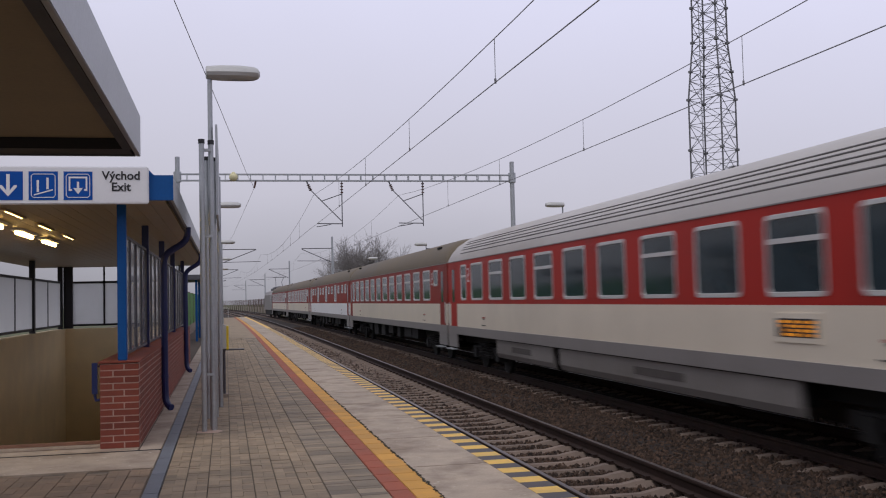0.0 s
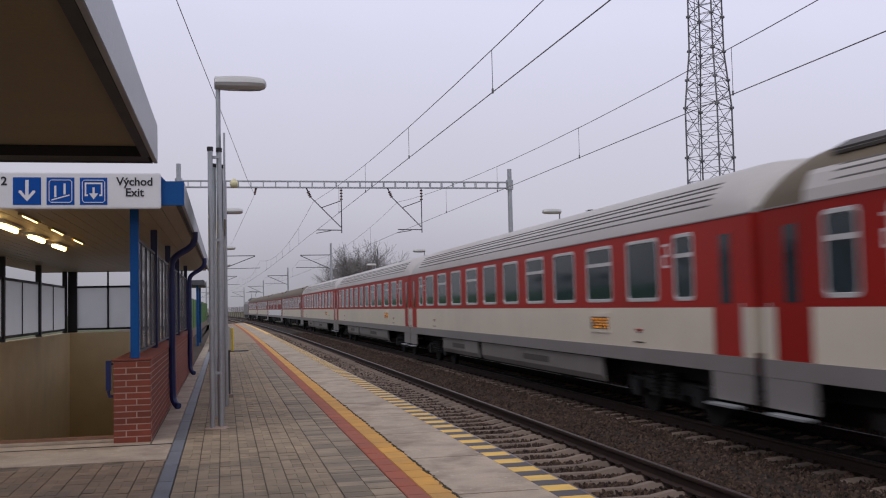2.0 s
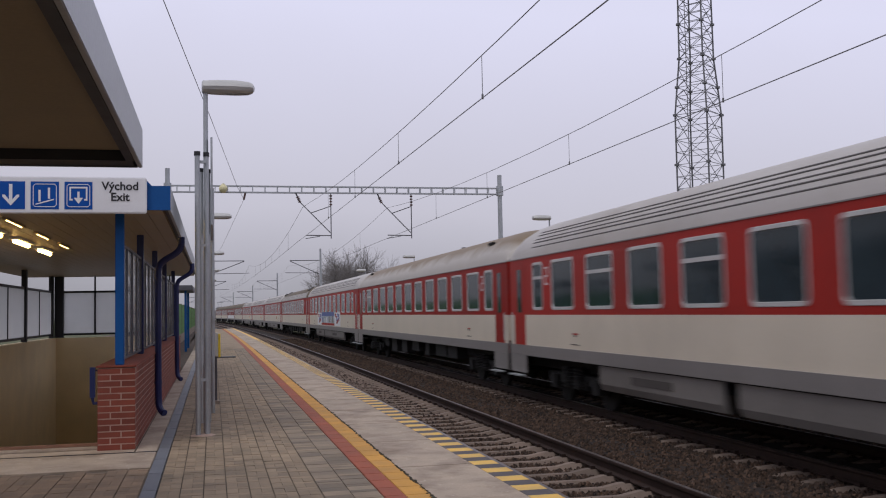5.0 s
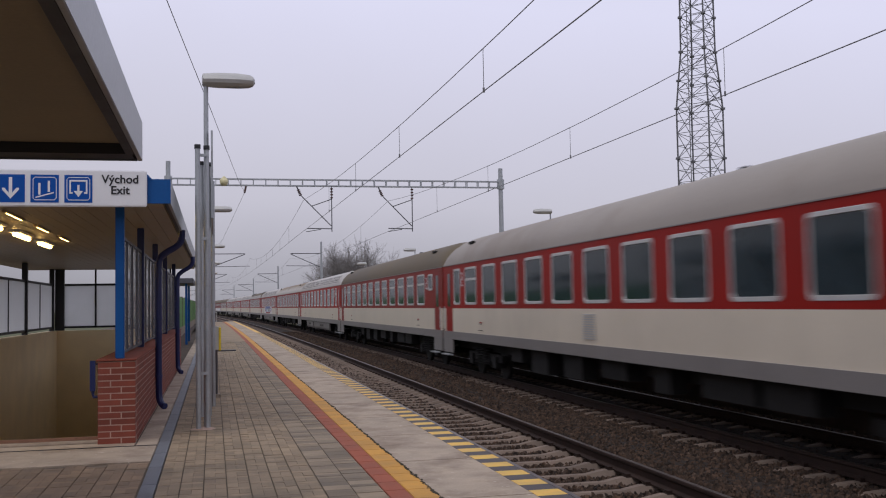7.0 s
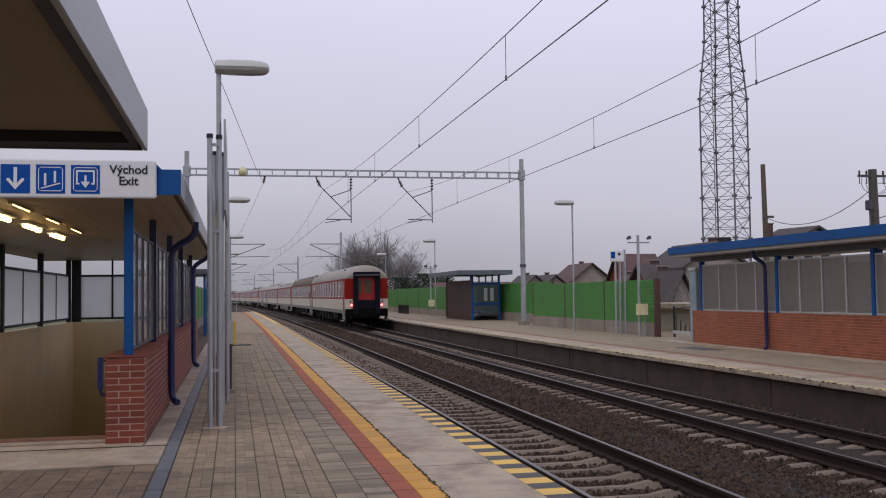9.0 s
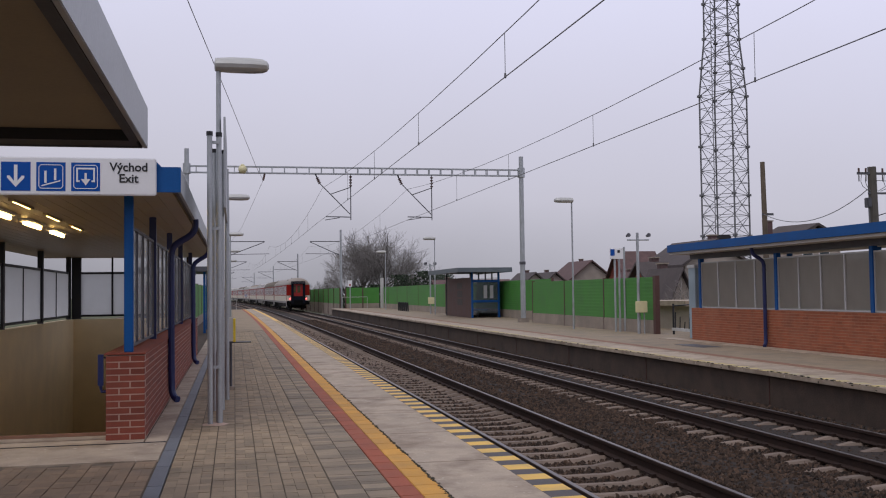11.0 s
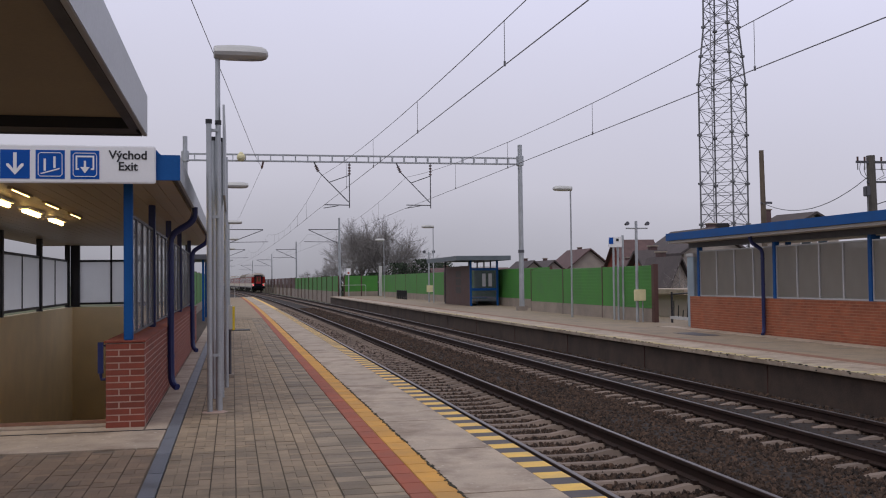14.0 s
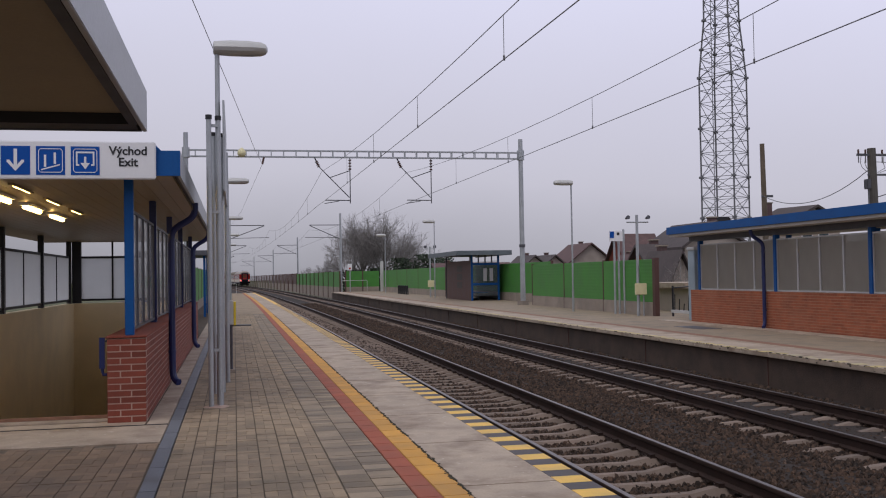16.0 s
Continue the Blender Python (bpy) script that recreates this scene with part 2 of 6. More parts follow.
M = dict(
    paver=material("paver_concrete", (0.295, 0.22, 0.144), 0.75, vary=0.2, scale=2.6, fine=90, bump=0.3, object_random=0.17, dirt=(0.145, 0.117, 0.08), dirt_amount=0.9, world_space=True),
    paver_brown=material("brown_stained_paver", (0.235, 0.16, 0.102), 0.75, vary=0.2, scale=2.6, fine=90, bump=0.3, object_random=0.17, dirt=(0.15, 0.115, 0.085), dirt_amount=0.9, world_space=True),
    slab=material("platform_slab_concrete", (0.405, 0.325, 0.25), 0.7, vary=0.2, scale=3.6, fine=45, bump=0.25, object_random=0.09, dirt=(0.165, 0.112, 0.075), dirt_amount=0.92, world_space=True, specks=(0.55, 0.48, 0.4)),
    concrete=material("concrete", (0.30, 0.25, 0.205), 0.8, vary=0.2, scale=1.5, fine=50, bump=0.3, dirt=(0.17, 0.155, 0.14), dirt_amount=0.6),
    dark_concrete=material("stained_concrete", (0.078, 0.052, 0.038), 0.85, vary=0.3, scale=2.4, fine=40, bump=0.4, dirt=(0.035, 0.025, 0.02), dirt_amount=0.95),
    red_tile=material("red_tactile_tile", (0.32, 0.078, 0.038), 0.75, vary=0.2, scale=2, fine=80, bump=0.2, object_random=0.1, dirt=(0.22, 0.1, 0.07), dirt_amount=0.5, world_space=True),
    yellow_tile=material("yellow_tactile_tile", (0.58, 0.29, 0.045), 0.7, vary=0.2, scale=2, fine=80, bump=0.2, object_random=0.08, dirt=(0.3, 0.19, 0.08), dirt_amount=0.5, world_space=True),
    yellow_paint=material("yellow_paint", (0.76, 0.47, 0.08), 0.55, vary=0.15, scale=5, fine=80, bump=0.1, dirt=(0.35, 0.28, 0.14), dirt_amount=0.4),
    black_paint=material("black_paint", (0.06, 0.05, 0.052), 0.6, vary=0.2, scale=5, fine=80, bump=0.1),
    joint_sand=material("joint_sand", (0.13, 0.105, 0.078), 0.95, vary=0.3, scale=4, fine=60, bump=0.3),
    drain=material("grey_blue_drain_steel", (0.19, 0.205, 0.235), 0.5, metal=0.3, vary=0.2, scale=3, fine=60, bump=0.1, dirt=(0.1, 0.1, 0.1), dirt_amount=0.5),
    yellow_worn=material("worn_yellow_paint", (0.52, 0.42, 0.18), 0.7, vary=0.25, scale=4, fine=60, bump=0.1, dirt=(0.35, 0.33, 0.3), dirt_amount=0.9),
    brown_panel=material("brown_panel", (0.09, 0.042, 0.035), 0.6, vary=0.2, scale=2, fine=30, bump=0.05),
    moss=material("dark_moss", (0.035, 0.03, 0.018), 0.95, vary=0.4, scale=8, fine=60, bump=0.3),
    skirting=material("dirty_brown_skirting", (0.24, 0.12, 0.075), 0.8, vary=0.3, scale=5, fine=60, bump=0.2),
    bark=material("grey_bark", (0.13, 0.115, 0.10), 0.95, vary=0.3, scale=3, fine=40, bump=0.4),
    wood=material("old_wooden_pole", (0.13, 0.10, 0.075), 0.9, vary=0.3, scale=2, fine=40, bump=0.3),
    # tiles greyed a little: distant haze is put into their colour
    roof_tile=material("brown_red_roof_tiles", (0.115, 0.068, 0.066), 0.8, vary=0.3, scale=1.5, fine=12, bump=0.5),
    roof_dark=material("dark_grey_roof_tiles", (0.075, 0.06, 0.06), 0.8, vary=0.3, scale=1.5, fine=12, bump=0.5),
    # house walls darker and greyer, with the haze mixed into the base colour
    render_pale=material("pale_house_render", (0.40, 0.34, 0.30), 0.9, vary=0.15, scale=1, fine=20, bump=0.1),
    evergreen=material("dark_evergreen", (0.022, 0.035, 0.018), 0.9, vary=0.4, scale=2, fine=20, bump=0.3),
    yellow_box=material("pale_yellow_box", (0.72, 0.66, 0.40), 0.5, vary=0.1, scale=4, fine=40, bump=0.02),
    yellow=material("bright_yellow_panel", (0.75, 0.55, 0.03), 0.45, vary=0.1, scale=4, fine=40, bump=0.02),
    picto=material("sign_blue", (0.003, 0.075, 0.36), 0.5, vary=0.05, scale=3, fine=40, bump=0, spec=0.2),
    ink=material("sign_black_ink", (0.015, 0.015, 0.018), 0.5, vary=0.1, scale=3, fine=40, bump=0),
    dark_soffit=material("dark_roof_underside", (0.235, 0.185, 0.115), 0.7, vary=0.15, scale=1.5, fine=30, bump=0.05),
    paver_grey=material("grey_paver_concrete", (0.245, 0.19, 0.132), 0.75, vary=0.25, scale=2.6, fine=90, bump=0.3, object_random=0.32, dirt=(0.13, 0.12, 0.11), dirt_amount=0.6, world_space=True),
    panel_glass=milky("grey_milky_glass", (0.68, 0.655, 0.60), 0.78),
    soffit_grey=material("pale_grey_soffit", (0.45, 0.42, 0.38), 0.7, vary=0.1, scale=2, fine=30, bump=0.05),
    cabinet=material("blue_grey_cabinet", (0.30, 0.38, 0.43), 0.5, vary=0.15, scale=2, fine=30, bump=0.03),
    tower_steel=material("dull_tower_steel", (0.17, 0.17, 0.185), 0.65, metal=0.2, vary=0.2, scale=1, fine=10, bump=0.05),
    # brown twigs turned greyer, so the colour carries the haze over the trees
    twig=material("haze_grey_twigs", (0.19, 0.175, 0.168), 0.95, vary=0.3, scale=1, fine=10, bump=0),
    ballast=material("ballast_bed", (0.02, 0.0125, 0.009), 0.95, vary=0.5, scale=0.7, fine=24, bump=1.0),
    stone=material("ballast_stone", (0.054, 0.032, 0.021), 0.9, vary=0.45, scale=6, fine=40, bump=0.4, object_random=0.75, specks=(0.14, 0.10, 0.075)),
    sleeper=material("sleeper_concrete", (0.20, 0.15, 0.12), 0.85, vary=0.2, scale=3, fine=60, bump=0.3, object_random=0.15, dirt=(0.12, 0.09, 0.075), dirt_amount=0.7, world_space=True),
    rail_side=material("rusty_rail", (0.032, 0.018, 0.014), 0.8, vary=0.35, scale=4, fine=60, bump=0.3, spec=0.25),
    rail_top=material("polished_rail_head", (0.20, 0.175, 0.165), 0.4, metal=1.0, vary=0.1, scale=2, fine=50, bump=0.05),
    steel=material("galvanised_steel", (0.42, 0.44, 0.46), 0.5, metal=0.6, vary=0.15, scale=3, fine=40, bump=0.08),
    dark_steel=material("dark_steel", (0.10, 0.10, 0.115), 0.55, metal=0.4, vary=0.25, scale=4, fine=60, bump=0.1),
    wire=material("weathered_wire", (0.17, 0.17, 0.18), 0.6, metal=0.3, vary=0.1, scale=2, fine=20, bump=0),
    brick=material("red_brick", (0.20, 0.042, 0.023), 0.75, vary=0.25, scale=4, fine=90, bump=0.3, object_random=0.22),
    mortar=material("pale_mortar", (0.46, 0.33, 0.27), 0.9, vary=0.15, scale=6, fine=90, bump=0.3),
    brick_orange=material("orange_red_brick", (0.31, 0.084, 0.035), 0.75, vary=0.25, scale=2, fine=60, bump=0.25, object_random=0.16, dirt=(0.42, 0.17, 0.1), dirt_amount=0.5),
    mortar_dull=material("dull_brown_mortar", (0.38, 0.19, 0.115), 0.9, vary=0.2, scale=4, fine=60, bump=0.2),
    blue=material("blue_paint", (0.005, 0.08, 0.28), 0.5, vary=0.15, scale=2, fine=40, bump=0.03, spec=0.25),
    deep_blue=material("deep_blue_pipe_paint", (0.014, 0.022, 0.10), 0.35, vary=0.15, scale=3, fine=40, bump=0.03),
    white=material("white_sheet", (0.78, 0.78, 0.80), 0.45, vary=0.05, scale=2, fine=40, bump=0.02),
    soffit=material("cream_soffit_boards", (0.36, 0.285, 0.185), 0.42, vary=0.12, scale=2, fine=30, bump=0.05),
    beige=material("beige_render", (0.84, 0.69, 0.43), 0.85, vary=0.1, scale=1.2, fine=60, bump=0.15),
    black=material("black_frame", (0.012, 0.012, 0.016), 0.5, vary=0.2, scale=3, fine=40, bump=0.03),
    grass=material("winter_grass", (0.075, 0.085, 0.035), 0.95, vary=0.5, scale=0.4, fine=12, bump=0.8),
    green_fence=material("green_noise_panel", (0.056, 0.225, 0.034), 0.6, vary=0.18, scale=1.5, fine=30, bump=0.08, dirt=(0.05, 0.16, 0.04), dirt_amount=0.4),
    glass=clear("shelter_glass", (0.42, 0.43, 0.44), 0.12, 0.46),
    thin_glass=clear("thin_clear_glass", (0.34, 0.40, 0.44), 0.08, 0.16),
    frost=milky("milky_glass", (0.76, 0.765, 0.77), 0.85),
    train_deep=material("deep_red_train_paint", (0.285, 0.013, 0.009), 0.5, vary=0.12, scale=0.8, fine=20, bump=0.02, dirt=(0.15, 0.018, 0.012), dirt_amount=0.5, spec=0.1),
    train_red=material("red_train_paint", (0.36, 0.024, 0.018), 0.5, vary=0.12, scale=0.8, fine=20, bump=0.02, dirt=(0.17, 0.026, 0.02), dirt_amount=0.5, spec=0.12),
    train_red_old=material("faded_red_train_paint", (0.24, 0.024, 0.018), 0.5, vary=0.15, scale=0.8, fine=20, bump=0.02, dirt=(0.14, 0.032, 0.024), dirt_amount=0.6, spec=0.12),
    train_white=material("cream_train_paint", (0.67, 0.60, 0.495), 0.4, vary=0.06, scale=0.7, fine=20, bump=0.02, dirt=(0.5, 0.45, 0.38), dirt_amount=0.55),
    train_grey=material("grey_train_paint", (0.215, 0.2, 0.195), 0.5, vary=0.12, scale=0.8, fine=20, bump=0.02, dirt=(0.17, 0.155, 0.15), dirt_amount=0.6),
    roof_grey=material("grey_train_roof", (0.31, 0.275, 0.245), 0.55, vary=0.12, scale=0.5, fine=15, bump=0.03, dirt=(0.2, 0.155, 0.115), dirt_amount=0.85),
    roof_light=material("pale_grey_train_roof", (0.46, 0.435, 0.42), 0.55, vary=0.1, scale=0.5, fine=15, bump=0.03, dirt=(0.3, 0.255, 0.21), dirt_amount=0.6),
    pole_concrete=material("dark_weathered_concrete", (0.105, 0.095, 0.085), 0.9, vary=0.25, scale=2, fine=40, bump=0.3),
    roof_brown=material("sooty_brown_train_roof", (0.125, 0.096, 0.06), 0.7, vary=0.2, scale=0.5, fine=15, bump=0.05, dirt=(0.1, 0.085, 0.075), dirt_amount=0.7),
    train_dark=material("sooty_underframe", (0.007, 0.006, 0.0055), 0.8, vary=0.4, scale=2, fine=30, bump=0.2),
    train_glass=material("tinted_train_window", (0.017, 0.030, 0.038), 0.06, vary=0.35, scale=0.8, fine=6, bump=0, spec=0.4),
    door_glass=material("olive_tinted_door_glass", (0.085, 0.07, 0.025), 0.2, vary=0.25, scale=2, fine=12, bump=0),
    roof_groove=material("dark_roof_groove", (0.105, 0.098, 0.096), 0.7, vary=0.2, scale=1, fine=15, bump=0.05),
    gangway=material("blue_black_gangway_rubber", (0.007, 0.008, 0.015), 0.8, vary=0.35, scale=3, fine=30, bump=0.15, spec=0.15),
    fascia=material("dull_sheet_metal_edge", (0.33, 0.345, 0.36), 0.42, metal=0.35, vary=0.22, scale=1.1, fine=40, bump=0.06),
    frame_metal=material("aluminium_window_frame", (0.54, 0.54, 0.54), 0.45, metal=0.25, vary=0.08, scale=3, fine=30, bump=0.02),
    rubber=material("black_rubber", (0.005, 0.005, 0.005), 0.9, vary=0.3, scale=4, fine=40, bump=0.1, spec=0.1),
    tail_light=glowing("red_tail_light", (1.0, 0.09, 0.085), 8.0),
    lamp_tube=glowing("warm_tube_light", (1.0, 0.64, 0.20), 13.0),
    skirt_grey=material("sooty_grey_skirt_paint", (0.20, 0.185, 0.175), 0.5, vary=0.2, scale=0.7, fine=20, bump=0.03, dirt=(0.10, 0.085, 0.075), dirt_amount=0.8),
    door_red=material("bright_red_door_paint", (0.36, 0.009, 0.006), 0.4, vary=0.15, scale=1.5, fine=20, bump=0.02),
    vent_grey=material("sooty_louvre", (0.075, 0.065, 0.06), 0.7, vary=0.3, scale=3, fine=30, bump=0.2),
    roof_slate=material("blue_grey_roof_edge", (0.115, 0.14, 0.16), 0.5, vary=0.2, scale=2, fine=30, bump=0.03),
    sooted=sooted_roof("soot_stained_train_roof"),
    lamp_plastic=material("grey_lamp_housing", (0.50, 0.50, 0.49), 0.4, vary=0.08, scale=4, fine=40, bump=0.02),
)

# ---- building blocks ----
def box(bm, x0, x1, y0, y1, z0, z1):
    v = [bm.verts.new((x, y, z)) for x in (x0, x1) for y in (y0, y1) for z in (z0, z1)]
    for f in ((0, 1, 3, 2), (4, 6, 7, 5), (0, 4, 5, 1), (2, 3, 7, 6), (0, 2, 6, 4), (1, 5, 7, 3)):
        bm.faces.new([v[i] for i in f])
    return bm


def rod(bm, a, b, r, r2=None, sides=8):
    a, b = Vector(a), Vector(b)
    w = (b - a).normalized()
    u = w.orthogonal().normalized()
    k = w.cross(u)
    rings = []
    for c, q in ((a, r), (b, r if r2 is None else r2)):
        rings.append([bm.verts.new(c + (u * math.cos(i * math.tau / sides) + k * math.sin(i * math.tau / sides)) * q) for i in range(sides)])
    for i in range(sides):
        j = (i + 1) % sides
        bm.faces.new((rings[0][i], rings[0][j], rings[1][j], rings[1][i]))
    bm.faces.new(rings[0][::-1])
    bm.faces.new(rings[1])
    return bm


def tube(bm, points, r, sides=8):
    """A bent pipe through the points."""
    pts = [Vector(p) for p in points]
    rings = []
    for i, c in enumerate(pts):
        w = (pts[min(i + 1, len(pts) - 1)] - pts[max(i - 1, 0)]).normalized()
        u = (u - w * u.dot(w)).normalized() if rings else w.cross(Vector((0.31, 0.17, 0.94) if abs(w.z) < 0.9 else (1, 0, 0))).normalized()
        k = w.cross(u)
        rings.append([bm.verts.new(c + (u * math.cos(a * math.tau / sides) + k * math.sin(a * math.tau / sides)) * r) for a in range(sides)])
    for p, q in zip(rings, rings[1:]):
        for i in range(sides):
            j = (i + 1) % sides
            bm.faces.new((p[i], p[j], q[j], q[i]))
    bm.faces.new(rings[0][::-1])
    bm.faces.new(rings[-1])
    return bm


def sweep(bm, profile, stations, close=True):
    """Draws a profile of (x, z) along stations of (x offset, y)."""
    rings = [[bm.verts.new((px + ox, y, pz)) for px, pz in profile] for ox, y in stations]
    n = len(profile)
    for p, q in zip(rings, rings[1:]):
        for i in range(n if close else n - 1):
            j = (i + 1) % n
            bm.faces.new((p[i], p[j], q[j], q[i]))
    if close:
        bm.faces.new(rings[0])
        bm.faces.new(rings[-1][::-1])
    return bm


def mesh(bm, mat, name="mesh", smooth=False, bevel=0.0):
    bmesh.ops.recalc_face_normals(bm, faces=bm.faces)
    if bevel:
        bmesh.ops.bevel(bm, geom=[e for e in bm.edges if e.is_manifold and e.calc_face_angle(0) > 0.6], offset=bevel, segments=2, affect="EDGES", clamp_overlap=True)
    me = bpy.data.meshes.new(name)
    bm.to_mesh(me)
    bm.free()
    me.materials.append(mat)
    if smooth:
        me.polygons.foreach_set("use_smooth", [True] * len(me.polygons))
        me.set_sharp_from_angle(angle=radians(35))
    return me


def part(name, bm, mat, parent=None, label="", smooth=False, bevel=0.0, at=None):
    me = bm if isinstance(bm, bpy.types.Mesh) else mesh(bm, mat, name, smooth, bevel)
    ob = new(name, me)
    if parent:
        ob.parent = parent
    if at:
        ob.location = at
    if label:
        tagged(ob, label)
    return ob


def thing(name, label, category, group="", at=(0, 0, 0), turn=0.0, kind=""):
    ob = new(name)
    ob.empty_display_size = 0.2
    ob.matrix_basis = pose(*at, 0, 0, turn)
    return tagged(ob, label, category, group, kind)


def B():
    return bmesh.new()


# ---- the plan: x across the tracks, y along them, z = 0 on the platforms ----
EDGE, TRACK_A, TRACK_B, FAR_EDGE, RAIL_Z = 2.706, 4.436, 8.497, 10.17, -0.53


def bend(y):
    """How far the line curves off to the left at y."""
    return -max(0.0, y - 40.0) ** 2 / 9600.0


def stations(y0, y1, step=10.0):
    n = max(1, int((y1 - y0) / step))
    return [(bend(y0 + (y1 - y0) * i / n), y0 + (y1 - y0) * i / n) for i in range(n + 1)]

# ---- ground and sky ----
HOLE_X, HOLE_Y = (-1500.0, -5.0, -1.3, 1500.0), (-1500.0, 12.1, 31.8, 1600.0)
bm = B()
corner = {(i, j): bm.verts.new((x, y, -1.25)) for i, x in enumerate(HOLE_X) for j, y in enumerate(HOLE_Y)}
for i in range(3):
    for j in range(3):
        if (i, j) != (1, 1):
            bm.faces.new((corner[i, j], corner[i + 1, j], corner[i + 1, j + 1], corner[i, j + 1]))
tagged(part("ground", bm, M["grass"]), "flat winter grassland around the railway", "ground", kind="structure")

fog = bpy.data.materials.new("fog_bank")
fog.use_nodes = True
fn, fl = fog.node_tree.nodes, fog.node_tree.links
fn.remove(fn["Principled BSDF"])
fe = fn.new("ShaderNodeEmission")
fc = fn.new("ShaderNodeTexCoord")
fs = fn.new("ShaderNodeSeparateXYZ")
fr = fn.new("ShaderNodeMapRange")
fr.inputs["From Max"].default_value = 420
ft = fn.new("ShaderNodeTexNoise")
ft.inputs["Scale"].default_value, ft.inputs["Detail"].default_value = 0.004, 4
fa = fn.new("ShaderNodeMath")
fa.operation = "MULTIPLY_ADD"
fa.inputs[1].default_value = 0.16
fp = fn.new("ShaderNodeValToRGB")
fp.color_ramp.elements[0].color = (0.25, 0.245, 0.275, 1)
fp.color_ramp.elements[1].color = (0.72, 0.72, 0.90, 1)
low = fp.color_ramp.elements.new(0.16)
low.color = (0.375, 0.37, 0.42, 1)
mid = fp.color_ramp.elements.new(0.42)
mid.color = (0.56, 0.55, 0.64, 1)
fl.new(fc.outputs["Object"], fs.inputs[0])
fl.new(fs.outputs[2], fr.inputs["Value"])
fl.new(fc.outputs["Object"], ft.inputs["Vector"])
fl.new(ft.outputs[0], fa.inputs[0])
side = fn.new("ShaderNodeMath")
side.operation = "MULTIPLY_ADD"
side.inputs[1].default_value = 0.00022
fl.new(fs.outputs[0], side.inputs[0])
fl.new(fr.outputs[0], side.inputs[2])
fl.new(side.outputs[0], fa.inputs[2])
fl.new(fa.outputs[0], fp.inputs[0])
fl.new(fp.outputs[0], fe.inputs[0])
fl.new(fe.outputs[0], fn["Material Output"].inputs[0])
bm = B()
ring = [[bm.verts.new((1200 * math.cos(a * math.tau / 64), 1200 * math.sin(a * math.tau / 64), z)) for a in range(64)] for z in (-20, 560)]
for i in range(64):
    bm.faces.new((ring[0][i], ring[0][(i + 1) % 64], ring[1][(i + 1) % 64], ring[1][i]))
tagged(part("backdrop", bm, fog, smooth=True), "pale lavender grey fog and sky", "sky", kind="structure")

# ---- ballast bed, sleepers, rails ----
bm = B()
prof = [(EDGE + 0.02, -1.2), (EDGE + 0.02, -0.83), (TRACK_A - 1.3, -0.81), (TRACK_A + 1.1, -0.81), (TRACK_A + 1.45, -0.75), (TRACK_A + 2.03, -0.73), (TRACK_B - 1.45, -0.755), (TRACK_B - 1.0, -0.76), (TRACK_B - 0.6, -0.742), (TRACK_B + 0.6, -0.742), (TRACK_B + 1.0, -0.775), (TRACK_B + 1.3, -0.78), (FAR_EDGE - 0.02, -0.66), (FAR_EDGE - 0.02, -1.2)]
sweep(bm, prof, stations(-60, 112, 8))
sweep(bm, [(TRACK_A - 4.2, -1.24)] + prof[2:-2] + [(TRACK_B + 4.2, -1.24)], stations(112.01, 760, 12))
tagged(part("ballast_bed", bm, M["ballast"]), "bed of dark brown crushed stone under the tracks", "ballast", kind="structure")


def rail_profile(x):
    half = [(0.075, 0.0), (0.075, 0.015), (0.012, 0.035), (0.012, 0.12), (0.036, 0.135), (0.036, 0.166), (0.028, 0.172)]
    pts = [(x + a, RAIL_Z - 0.172 + b) for a, b in half] + [(x - a, RAIL_Z - 0.172 + b) for a, b in half[::-1]]
    return pts


